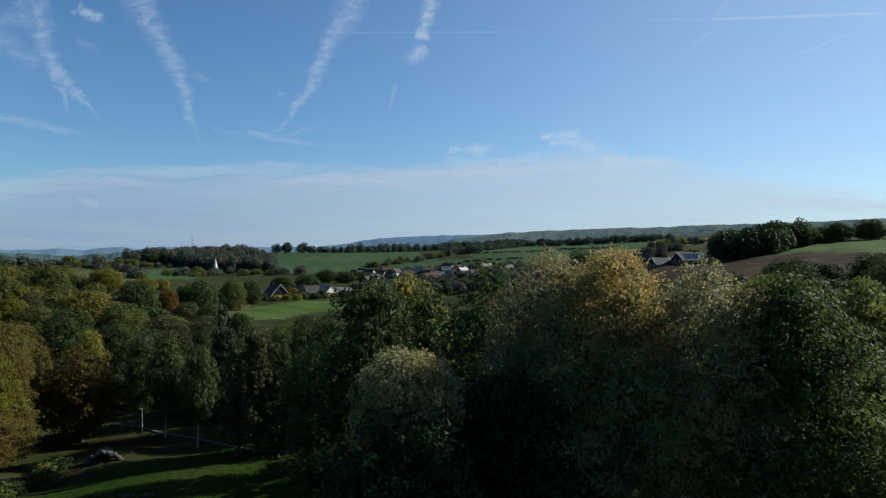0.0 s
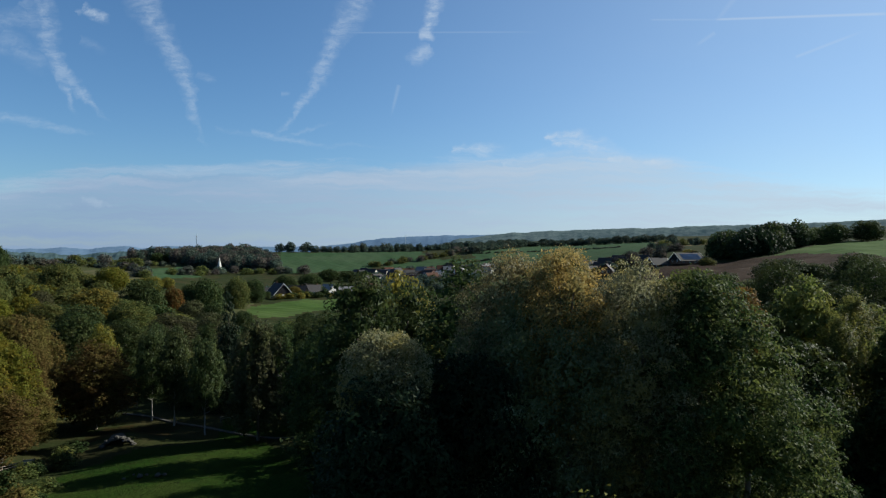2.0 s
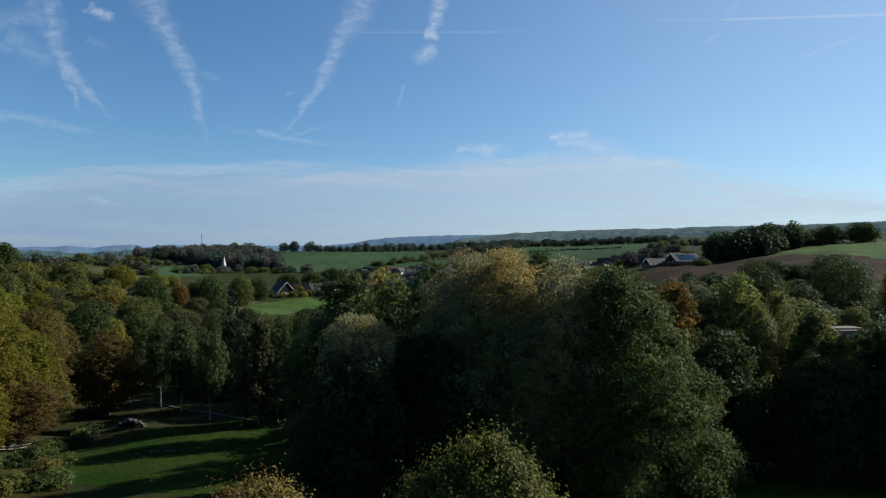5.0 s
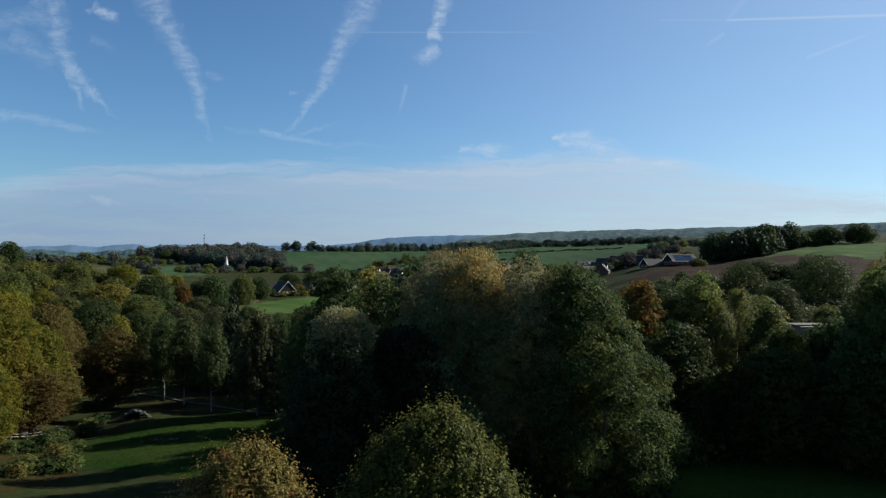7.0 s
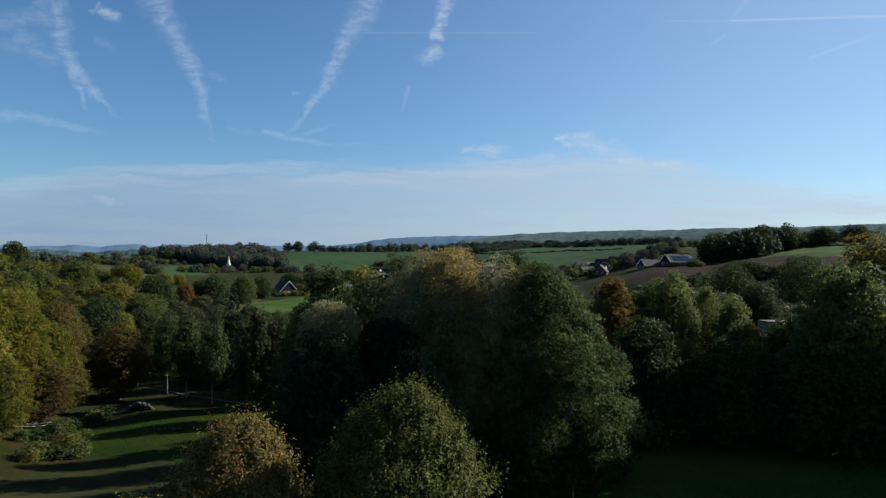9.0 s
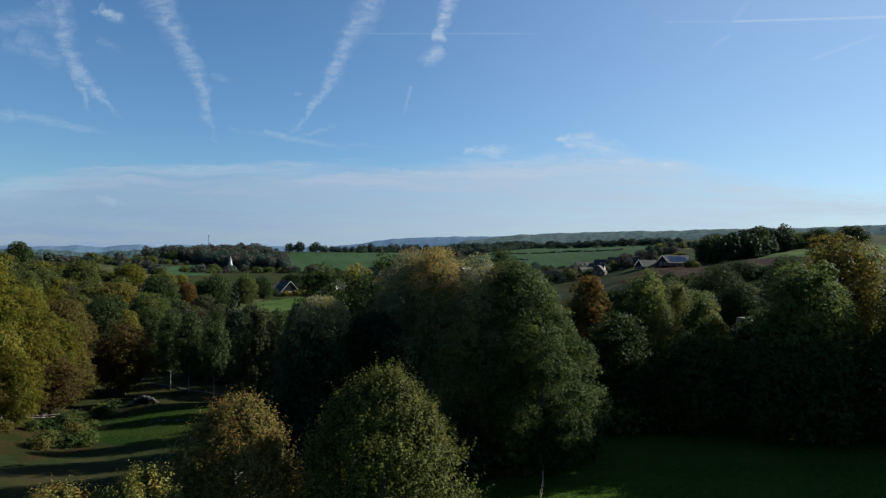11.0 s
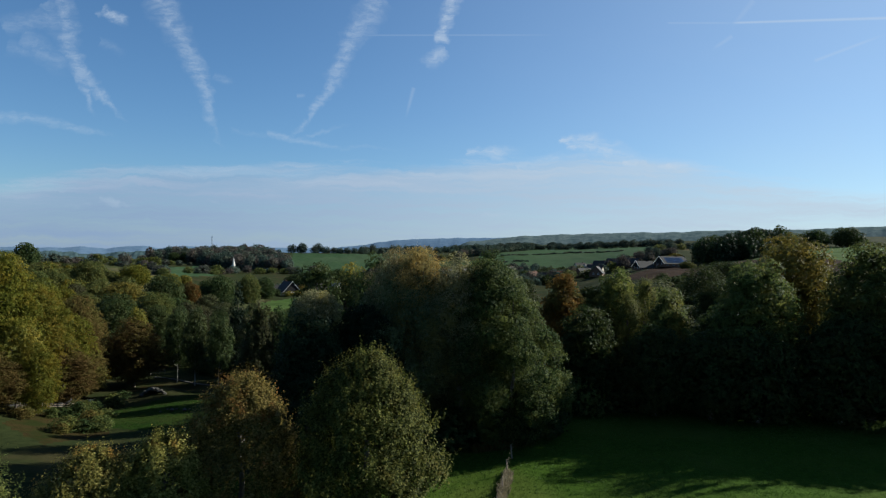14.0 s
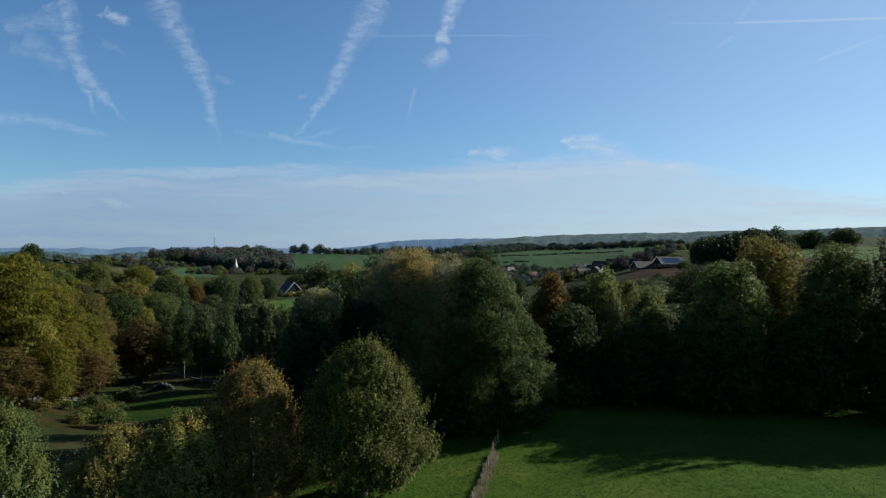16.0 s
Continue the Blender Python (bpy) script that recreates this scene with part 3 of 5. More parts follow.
def tube(points, radii, sides=7):
    """A tapered limb through the points: places and four-sided faces."""
    points = np.asarray(points, float)
    verts, faces = [], []
    for i, p in enumerate(points):
        d = unit(points[min(i + 1, len(points) - 1)] - points[max(i - 1, 0)])
        a = unit(np.cross(d, (0.31, 0.95, 0.02)))
        b = np.cross(d, a)
        for s in range(sides):
            w = 2 * math.pi * s / sides
            verts.append(p + (a * math.cos(w) + b * math.sin(w)) * radii[i])
    for i in range(len(points) - 1):
        for s in range(sides):
            t = (s + 1) % sides
            faces.append((i * sides + s, i * sides + t, (i + 1) * sides + t, (i + 1) * sides + s))
    return np.array(verts), np.array(faces)


def timber(name, tall, girth, lobes, seed, material=BARK, limbs=12, reach=0.82):
    """Trunk and limbs, from the ground into the crown's lobes."""
    r = random.Random(seed)
    pts = [np.array((0, 0, -0.5))]
    steps = 7
    for i in range(1, steps + 1):
        pts.append(np.array((r.uniform(-1, 1) * girth * 0.8 * (i > 1), r.uniform(-1, 1) * girth * 0.8 * (i > 1), tall * reach * i / steps)))
    rad = [girth * (1.45 if i == 0 else 1.0 - 0.82 * i / steps) for i in range(steps + 1)]
    vs, fs = tube(pts, rad, 9)
    verts, faces, base = [vs], [fs], len(vs)
    for k in range(min(limbs, len(lobes))):
        end = np.asarray(lobes[k][:3], float)
        zf = max(0.18 * tall, min(end[2] - 0.12 * tall, tall * reach * 0.9))
        i = min(steps - 1, int(zf / (tall * reach) * steps))
        q = zf / (tall * reach) * steps - i
        start = pts[i] * (1 - q) + pts[i + 1] * q if i > 0 else np.array((0, 0, zf))
        start[2] = zf
        mid = (start + end) / 2 + np.array((0, 0, -0.04 * tall))
        g0 = girth * (0.5 - 0.3 * zf / tall)
        vs, fs = tube([start, mid, end], [g0, g0 * 0.65, g0 * 0.25], 5)
        verts.append(vs)
        faces.append(fs + base)
        base += len(vs)
    return mesh_of(name, np.concatenate(verts), np.concatenate(faces), material, True)


def lobes_broad(tall, wide, low, seed, count=30, lobe=0.33, taper=0.3):
    """Rounded lobes inside an egg-shaped crown."""
    r = random.Random(seed)
    mid, half = (tall + low) / 2, (tall - low) / 2
    rows = []
    for i in range(count):
        z = 1 - 2 * (i + 0.5) / count
        a = i * 2.39996 + r.uniform(-0.4, 0.4)
        k = max(0, 1 - abs(z) ** 2.6) ** 0.5
        size = lobe * r.uniform(0.75, 1.2)
        d = (1 - size * 0.9) * (1 + taper * 0.5 - taper * (z + 1) / 2 * 1.6)
        rows.append((math.cos(a) * k * wide * d, math.sin(a) * k * wide * d, mid + z * half * (1 - size * 0.75) + r.uniform(-0.05, 0.05) * half,
                     wide * size, wide * size * r.uniform(0.85, 1.1), min(wide, half * 1.1) * size * r.uniform(0.8, 1.05)))
    rows.append((0, 0, mid, wide * 0.55, wide * 0.55, half * 0.6))
    return rows


def lobes_profile(tall, wide, low, seed, profile, count=46, lobe=0.24):
    """Rounded lobes on a crown whose radius follows (height, radius) shares."""
    r = random.Random(seed)
    rows = []
    for i in range(count):
        f = (i + 0.5) / count
        k = float(np.interp(f, [p[0] for p in profile], [p[1] for p in profile]))
        a = i * 2.39996 + r.uniform(-0.4, 0.4)
        size = wide * lobe * r.uniform(0.75, 1.25)
        d = max(0.0, k * wide - size * 0.9)
        z = min(low + (tall - low) * f, tall - size * 0.7)
        rows.append((math.cos(a) * d, math.sin(a) * d, z, size, size, size * r.uniform(0.75, 1.05)))
        if i % 3 == 0:
            rows.append((math.cos(a + 2) * d * 0.45, math.sin(a + 2) * d * 0.45, z, size * 1.2, size * 1.2, size))
    return rows


SHOOTS = ((0, 0.58), (0.12, 0.88), (0.3, 1.0), (0.5, 0.92), (0.7, 0.72), (0.85, 0.50), (0.95, 0.32), (1, 0.14))


def shoot_cloud(tall, wide, low, count, size, seed, per=20):
    """A full crown, broad below, of upright shoots that stand in bunches, each set with hanging leaves along its length."""
    r = np.random.default_rng(seed)
    n = max(20, count // per)
    bunch = max(8, n // 5)
    bf, ba = r.random(bunch) ** 0.92, r.uniform(0, 6.283, bunch)
    bd = 0.60 + 0.38 * r.random(bunch) ** 0.55
    k = r.integers(0, bunch, n)
    f = np.clip(bf[k] + r.normal(size=n) * 0.035, 0, 1)
    a = ba[k] + r.normal(size=n) * 0.10
    lump = 0.95 + 0.11 * np.sin(a * 3 + seed) * np.sin(f * 7 + seed) + 0.08 * np.sin(a * 7 + f * 13)
    out = np.interp(f, [p[0] for p in SHOOTS], [p[1] for p in SHOOTS]) * wide * lump * np.clip(bd[k] + r.normal(size=n) * 0.08, 0.3, 1.15)
    root = np.stack([np.cos(a) * out, np.sin(a) * out, low + (tall - low) * f], 1)
    way = np.stack([np.cos(a), np.sin(a), np.zeros(n)], 1)
    axis = unit(way * (0.55 - 0.35 * f)[:, None] + np.array((0, 0, 0.85)) + r.normal(size=(n, 3)) * 0.2)
    reach = (0.4 + 0.6 * r.random(n) + 1.3 * r.random(n) ** 5) * (0.085 * tall + 0.35)
    step = np.tile(np.linspace(0.0, 1.0, per), n)
    k = np.repeat(np.arange(n), per)
    m = len(k)
    pos = root[k] + axis[k] * (reach[k] * (step - 0.5))[:, None] + r.normal(size=(m, 3)) * size * 0.22
    side = unit(np.cross(axis[k], r.normal(size=(m, 3))))
    tan = unit(side * 0.9 + axis[k] * 0.2 + np.array((0, 0, -0.5)))
    nor = unit(np.cross(tan, np.cross(way[k] + np.array((0, 0, 0.5)), tan)) + r.normal(size=(m, 3)) * 0.3)
    bit = unit(np.cross(nor, tan))
    s = (size * (1.2 - 0.6 * step) * r.uniform(0.75, 1.25, m))[:, None]
    v = np.empty((m, 3, 3))
    v[:, 0] = pos + tan * s * 0.5 + bit * s * 0.45
    v[:, 1] = pos + tan * s * 0.5 - bit * s * 0.45
    v[:, 2] = pos + tan * s * 1.6
    return v.reshape(-1, 3)


def lobes_upright(tall, wide, low, seed):
    """An egg-shaped crown with standing shoots round its top."""
    r = random.Random(seed)
    rows = lobes_broad(tall * 0.92, wide * 0.93, low, seed, 56, 0.22, 0.9)
    for i in range(64):
        a, k = r.uniform(0, 6.283), math.sqrt(r.uniform(0.0, 0.9))
        top = low + (tall - low) * (0.5 + 0.5 * math.sqrt(max(0.0, 1 - k * k)))
        s = r.uniform(0.03, 0.05) * wide + 0.05
        out = k * wide * (0.97 - 0.30 * (1 - k))
        rows.append((math.cos(a) * out, math.sin(a) * out, top - 0.07 * tall + r.uniform(-0.03, 0.05) * tall, s, s, tall * r.uniform(0.06, 0.10)))
    return rows


def lobes_slender(tall, wide, low, seed):
    r = random.Random(seed)
    rows = []
    for i in range(22):
        f = (i + 0.5) / 22
        z = low + (tall - low) * f
        k = wide * (0.35 + 0.65 * math.sin(math.pi * min(1, 0.25 + 0.75 * f) ** 1.1)) * r.uniform(0.5, 1.0)
        a = i * 2.4 + r.uniform(-0.5, 0.5)
        s = wide * r.uniform(0.24, 0.40)
        rows.append((math.cos(a) * (k - s * 0.6), math.sin(a) * (k - s * 0.6), min(z, tall - s), s, s, s * 1.25))
    return rows


def lobes_conifer(tall, wide, low, seed):
    r = random.Random(seed)
    rows = []
    for i in range(11):
        f = i / 10
        k = wide * (1 - f) ** 0.85 + 0.12 * wide
        for j in range(7 if i < 8 else 3):
            a = j * 6.283 / (7 if i < 8 else 3) + i * 0.7 + r.uniform(-0.2, 0.2)
            rows.append((math.cos(a) * k * 0.6, math.sin(a) * k * 0.6, low + (tall - low) * f * 0.97 + r.uniform(-0.2, 0.2), k * 0.45, k * 0.45, tall * 0.04))
    return rows


SHAPES = {"broad": lobes_broad, "upright": lobes_upright, "slender": lobes_slender, "conifer": lobes_conifer}
WORDS = {
    "willow": "grey-green willow with narrow silvery leaves", "goldwillow": "willow with golden autumn foliage",
    "pale": "pale feathery willow with silvery leaves", "ash": "dense green ash with drooping leafy branches", "cherry": "olive-green cherry tree with upright shoots",
    "orange": "cherry tree turning orange at its tips", "yellowgreen": "tall yellow-green broadleaf tree in sun",
    "yellow": "broadleaf tree with bright yellow autumn leaves", "brown": "copper-brown beech with dense autumn leaves",
    "darkgreen": "dark green broadleaf tree in the valley", "olive": "olive-green broadleaf tree beside the hedge",
    "lit": "olive broadleaf tree with upright leafy shoots, leaves tinted as sunlit",
    "shadegreen": "thicket tree with dense low branches, leaves darkened for shade", "gold": "golden autumn tree at a wood's edge", "red": "rust-red autumn tree among green ones",
    "birch": "slender birch with pale trunk and airy crown", "bare": "thin-leaved tree with brown feathery twigs",
    "conifer": "dark green spruce standing among broadleaf trees",
}


def tree_at(m, colour, shape, tall, wide, low, leaves, size, seed, droop=0.0, long=1.5, girth=None, label="", group="", taper=None, loose=0.4, profile=None, bough=0.42, lean=(0, 0)):
    ob = thing("tree", m, label or WORDS[colour], "tree", group)
    rows = lobes_broad(tall, wide, low, seed, 30, 0.33, taper) if taper is not None else SHAPES[shape](tall, wide, low, seed)
    if profile:
        rows = lobes_profile(tall, wide, low, seed, profile)
    if colour in ("cherry", "orange", "lit", "olive") and shape == "upright":
        v = shoot_cloud(tall, wide, low, leaves, size, seed)
    else:
        v = leaf_cloud(rows, leaves, size, seed, droop, long, loose=loose, bough=bough)
    if lean != (0, 0):
        a = -m.to_euler().z
        way = np.array((lean[0] * math.cos(a) - lean[1] * math.sin(a), lean[0] * math.sin(a) + lean[1] * math.cos(a), 0))
        v = v + np.clip(v[:, 2:] / tall - 0.3, 0, 1) / 0.7 * way
        rows = [(*(np.array(p[:3]) + max(0.0, p[2] / tall - 0.3) / 0.7 * way), *p[3:]) for p in rows]
    fit = Vector((wide / np.percentile(np.hypot(v[:, 0], v[:, 1]), 97.5), 0, tall / np.percentile(v[:, 2], 99.8)))
    v = v * np.array((fit.x, fit.x, fit.z))
    rows = [(p[0] * fit.x, p[1] * fit.x, p[2] * fit.z) for p in rows]
    me = timber("trunk", tall, girth or 0.022 * tall + 0.02, rows, seed, BIRCH_BARK if colour == "birch" else BARK)
    tr = new("trunk", me)
    tr.parent = ob
    cr = new("crown", mesh_of("crown", v, singles(len(v) // 3), LEAVES[colour]))
    cr.parent = ob
    return ob


def stand(x, y, turn=0.0, sink=0.1):
    return pose(x, y, ground_z(x, y) - sink, 0, 0, turn)


# Trees that the camera backs away from: x, y, top above sea of the meadow, radius, lowest leaves above the foot.
def near_tree(colour, shape, x, y, top, wide, low, leaves, size, seed, **more):
    z = ground_z(x, y)
    return tree_at(stand(x, y, seed * 37 % 360), colour, shape, top - z, wide, low, leaves, size, seed, **more)


DOME = ((0, 0.40), (0.14, 0.70), (0.30, 0.96), (0.42, 1.0), (0.58, 0.84), (0.74, 0.60), (0.90, 0.38), (1, 0.16))
near_tree("willow", "broad", 12.6, 29.0, 17.4, 6.4, 0.5, 96000, 0.082, 11, droop=0.4, long=1.8, taper=0.3, loose=0.8, label="large grey-green willow with narrow silvery leaves")
# The willow's bright tops as separate trees, their leaves lightened for sun.
near_tree("pale", "broad", 11.4, 31.3, 18.4, 3.6, 6.5, 46000, 0.068, 41, droop=0.3, long=1.6, loose=0.8)
near_tree("pale", "broad", 16.8, 25.8, 17.9, 3.9, 4.5, 60000, 0.068, 42, droop=0.3, long=1.6, loose=0.8)
near_tree("goldwillow", "broad", 13.5, 28.3, 18.6, 3.4, 7.5, 46000, 0.068, 12, droop=0.25, long=1.6, loose=0.8, label="golden-topped willow rising above the grey-green crowns")
near_tree("ash", "broad", 21.3, 24.0, 17.4, 5.7, 0.9, 96000, 0.088, 13, droop=0.3, long=1.8, girth=0.22, profile=DOME, loose=0.6, lean=(-2.2, 0.6))
# Two trees in leaves darkened to stand for the shade under the willow.
near_tree("shadegreen", "broad", 8.0, 27.0, 13.0, 4.2, 0.3, 34000, 0.12, 14, droop=0.4, long=2.2, label="sallow with dense low branches, leaves darkened for shade")
near_tree("shadegreen", "broad", 3.2, 25.4, 12.4, 4.3, 0.2, 26000, 0.12, 15, droop=0.3, long=1.8, label="low thicket tree darkened to stand for shade")
# Crown kept to its sunlit top; the darkened thicket below stands for shade.
near_tree("pale", "broad", 3.5, 26.8, 14.5, 2.4, 11.4, 20000, 0.062, 16, droop=0.2, long=2.0, loose=0.8, label="sunlit top of a pale feathery willow with silvery yellow leaves")
near_tree("willow", "broad", 23.0, 33.0, 16.6, 3.0, 2.0, 20000, 0.12, 17, droop=0.5, long=2.4)
near_tree("cherry", "upright", 7.5, 10.2, 11.5, 5.2, 1.5, 60000, 0.165, 18)
near_tree("orange", "upright", -0.9, 11.8, 9.8, 4.7, 0.9, 46000, 0.165, 19)
near_tree("orange", "upright", -9.2, 8.5, 6.0, 5.0, 0.1, 40000, 0.16, 20, label="low spreading cherry tree with browning leaves")
near_tree("olive", "upright", -14.2, 3.0, 9.0, 3.5, 0.2, 32000, 0.155, 21, label="bushy olive-green tree with upright shoots")
near_tree("orange", "upright", -5.2, 8.6, 6.8, 4.0, 0.1, 32000, 0.16, 22, label="bushy young cherry tree beside larger ones")
near_tree("gold", "broad", 57.5, 34.0, 20.6, 5.4, 5.0, 28000, 0.155, 23, label="tall tree with thin golden autumn crown")
near_tree("olive", "broad", 48.6, 28.0, 17.6, 4.6, 1.0, 26000, 0.165, 24)
near_tree("olive", "broad", 58.6, 24.0, 19.6, 4.8, 1.0, 26000, 0.165, 25)
near_tree("bare", "upright", 63.5, 20.5, 21.6, 5.0, 1.0, 24000, 0.13, 26)
near_tree("darkgreen", "broad", 54.0, 22.5, 12.5, 5.2, 0.3, 16000, 0.2, 27)
near_tree("darkgreen", "broad", 62.0, 16.5, 13.5, 5.2, 0.3, 16000, 0.2, 28)
near_tree("darkgreen", "broad", 46.5, 24.5, 11.0, 4.2, 0.2, 10000, 0.2, 29)
# Row carried on out of view, set so its shadows reach across the meadow.
near_tree("darkgreen", "broad", 72.0, 21.0, 20.5, 5.5, 0.5, 14000, 0.24, 30)
near_tree("darkgreen", "broad", 70.0, 17.2, 16.5, 5.0, 0.5, 7000, 0.3, 32)
near_tree("darkgreen", "broad", 79.0, 17.6, 17.0, 5.0, 0.5, 7000, 0.3, 33)
near_tree("darkgreen", "broad", 88.5, 18.2, 18.0, 5.0, 0.5, 7000, 0.3, 34)
near_tree("darkgreen", "broad", 98.0, 19.2, 19.0, 5.0, 0.5, 7000, 0.3, 35)
near_tree("darkgreen", "broad", 81.0, 22.0, 20.0, 5.5, 0.5, 14000, 0.24, 31)

# Rows of x, y, height, radius.
COPSE = {
    ("darkgreen", "broad"): ((9.7, 37.5, 19.0, 4.0), (3.1, 41.5, 19.2, 3.6), (6.6, 45, 17.2, 3.8), (0.6, 62, 15.7, 3.6), (34.6, 47, 13.4, 3.2), (30.0, 52, 14.6, 3.4), (31.3, 75, 18.7, 3.8), (32.6, 34, 11.4, 3.6), (38.4, 30, 9.6, 3.8), (43.0, 27, 9.0, 4.0), (51.0, 38, 10.4, 4.0), (56.5, 42, 9.4, 4.0), (77.7, 82, 9.0, 4.4), (99.8, 124, 11.0, 6.4), (107.7, 106.8, 11.6, 6.8)),
    ("lit", "broad"): ((39.7, 42.5, 14.9, 3.4),),
    ("olive", "broad"): ((36.2, 42, 12.8, 2.8), (47.2, 45, 12.4, 3.4), (43.4, 36.5, 12.2, 3.0), (41.6, 32.6, 10.6, 2.8)),
    ("lit", "upright"): ((42.6, 40.5, 13.4, 3.0), (39.0, 38.2, 12.4, 3.0)),
    ("gold", "broad"): ((41.4, 31.2, 10.6, 1.5),),
    ("red", "broad"): ((31.8, 40, 15.0, 2.9),),
}
seed = 100
for (colour, shape), rows in COPSE.items():
    for x, y, tall, wide in rows:
        seed += 1
        tree_at(stand(x, y, seed * 31 % 360), colour, shape, tall, wide, 0.3, 16500, 0.15, seed, group="trees along the meadow's edge", loose=0.36)

PARK = {
    ("yellowgreen", "broad"): ((-44.2, 72, 22.2, 6.6), (-41.4, 78, 18.5, 5.6), (-40.8, 87, 15.0, 5.2), (-36.3, 66, 10.2, 3.4), (-45.8, 90, 19.6, 4.6), (-54, 84, 20, 6), (-50, 66, 16, 5)),
    ("yellow", "broad"): ((-40.2, 69, 12.9, 3.9), (-38.2, 120, 14.3, 3.2)),
    ("brown", "broad"): ((-43.6, 100, 15.1, 5.0), (-40.6, 62, 8.2, 4.4), (-37.9, 79, 9.8, 5.4), (-38.0, 89, 8.4, 3.9), (-33.9, 103, 13.5, 5.8), (-41.8, 95, 17.5, 4.6), (-40.2, 92, 16.2, 3.8), (-49.4, 120, 14.3, 5.0), (-50, 110, 15, 5)),
    ("darkgreen", "broad"): ((-47.4, 135, 14.9, 5.6), (-39.9, 140, 12.5, 5.2), (136.1, 170, 9.1, 9.1), (143, 165, 6.8, 5.5), (121.1, 125, 11.4, 7.1), (-2.0, 120, 15, 5.0), (1.5, 90, 16, 4.4), (-1.0, 78, 14, 3.8), (4.5, 100, 15, 5), (-52, 150, 14, 6), (5, 130, 14, 6)),
    ("olive", "broad"): ((-55.5, 200, 11.5, 7.2), (-74.2, 190, 10.1, 6.2), (-5.8, 150, 12.1, 6.9), (77.2, 70, 6.6, 2.6)),
    ("gold", "broad"): ((104.8, 90, 11.3, 3.6), (7.8, 54.5, 18.6, 4.0)),
    ("birch", "slender"): ((-26.5, 106.2, 15.6, 2.7), (-22.4, 102.8, 15.6, 2.8), (-16.4, 94.3, 14.4, 2.8), (-11.5, 104, 14.5, 2.9)),
    ("darkgreen", "slender"): ((-6.5, 108, 15, 3.2), (-20.8, 122, 14, 3.0), (-2.5, 104, 15, 3.2), (-30.0, 124, 14, 3.0), (-15.2, 118, 13.2, 2.9)),
    ("bare", "broad"): ((-35.3, 160, 12.3, 6.5), (-28.2, 175, 11.7, 6.5), (-9.4, 140, 9.4, 5.0)),
    ("bare", "upright"): ((-8.3, 87.4, 16.6, 4.2),),
    ("conifer", "conifer"): ((-15.6, 112, 19.6, 4.0),),
}
FAR = {
    ("darkgreen", "broad"): ((-212, 900, 13, 9), (-199, 905, 13, 8), (-69.1, 267, 14.8, 8.8), (-50.1, 292, 16.6, 8.4), (-57.2, 297, 12.4, 4.4), (-38.1, 380, 13.3, 6.6), (-60.8, 171.5, 11.3, 4.4), (-25.9, 470, 11.4, 9), (-9.1, 500, 11.0, 10), (5, 600, 11.4, 11), (22, 605, 10.4, 11), (39.3, 640, 9.2, 11), (-41.6, 260, 9.2, 5.1), (-29.2, 250, 7.6, 4.3), (-199.1, 442, 17.9, 8.6),
                             (270.9, 400, 18.8, 13.3), (282.8, 390, 12.8, 11.2), (294.0, 380, 12.6, 11.0), (316.9, 385, 12.9, 11.3), (340.6, 385, 13.6, 11.4), (362.2, 380, 14.2, 11.4), (262, 390, 15, 11)),
    ("olive", "broad"): ((-43, 343, 16.5, 6.6), (-66.8, 231.4, 9.1, 6.2), (-120, 323.8, 15.0, 8.2), (-110.5, 259, 11.3, 6.6), (-102.3, 222, 11.3, 6.0), (-149.0, 420, 11.7, 8), (-135, 340, 9, 7), (330, 388, 12, 9), (305, 386, 11, 8), (212, 330, 5, 5)),
    ("yellowgreen", "broad"): ((-109, 367, 12.4, 8.6), (-90, 215, 9.2, 5.5), (-86, 186.5, 9.4, 5.0), (-84, 330, 11, 7.0)),
    ("yellow", "broad"): ((240, 395, 8, 6),),
    ("gold", "broad"): ((-74.5, 229, 11.6, 8.6), (-100.5, 418, 7.4, 5.0), (-95.1, 427.6, 6.8, 4.6), (-18, 425, 7, 5)),
    ("bare", "broad"): ((-51.2, 270, 8.0, 5.6), (-96.3, 243, 8.3, 4.6), (-35, 180, 9.8, 4.0)),
    ("red", "broad"): ((-60.3, 280, 11.9, 4.4), (8, 446, 6, 4)),
}


RICH = {"yellowgreen": 1.7, "brown": 1.5, "yellow": 1.3, "birch": 0.9}


def plant(table, tall, wide, low, leaves, size, group):
    """Two tree forms for each kind, repeated with their own turn and size."""
    number = 0
    for (colour, shape), rows in table.items():
        forms = []
        for x, y, h, w in rows:
            number += 1
            m = stand(x, y, number * 67 % 360) @ Matrix.Diagonal((w / wide, w / wide, h / tall, 1))
            if len(forms) < 2:
                share = RICH.get(colour, 1.0)
                foot = 5.0 if colour == "birch" else low
                forms.append(tree_at(m, colour, shape, tall, wide, foot, int(leaves * share), size / share ** 0.5, number + len(colour) * 13 + int(tall), group=group, girth=0.2, loose=0.3, bough=0.62 if shape == "slender" else 0.42))
            else:
                form = forms[number % 2]
                copy_thing(form, stand(x, y, number * 67 % 360) @ Matrix.Diagonal((w / wide / form.scale.x, w / wide / form.scale.y, h / tall / form.scale.z, 1)))


plant(PARK, 14.0, 4.8, 0.5, 12500, 0.19, "trees of the valley park")
plant(FAR, 12.0, 8.5, 0.2, 9000, 0.34, "trees of the far valley")


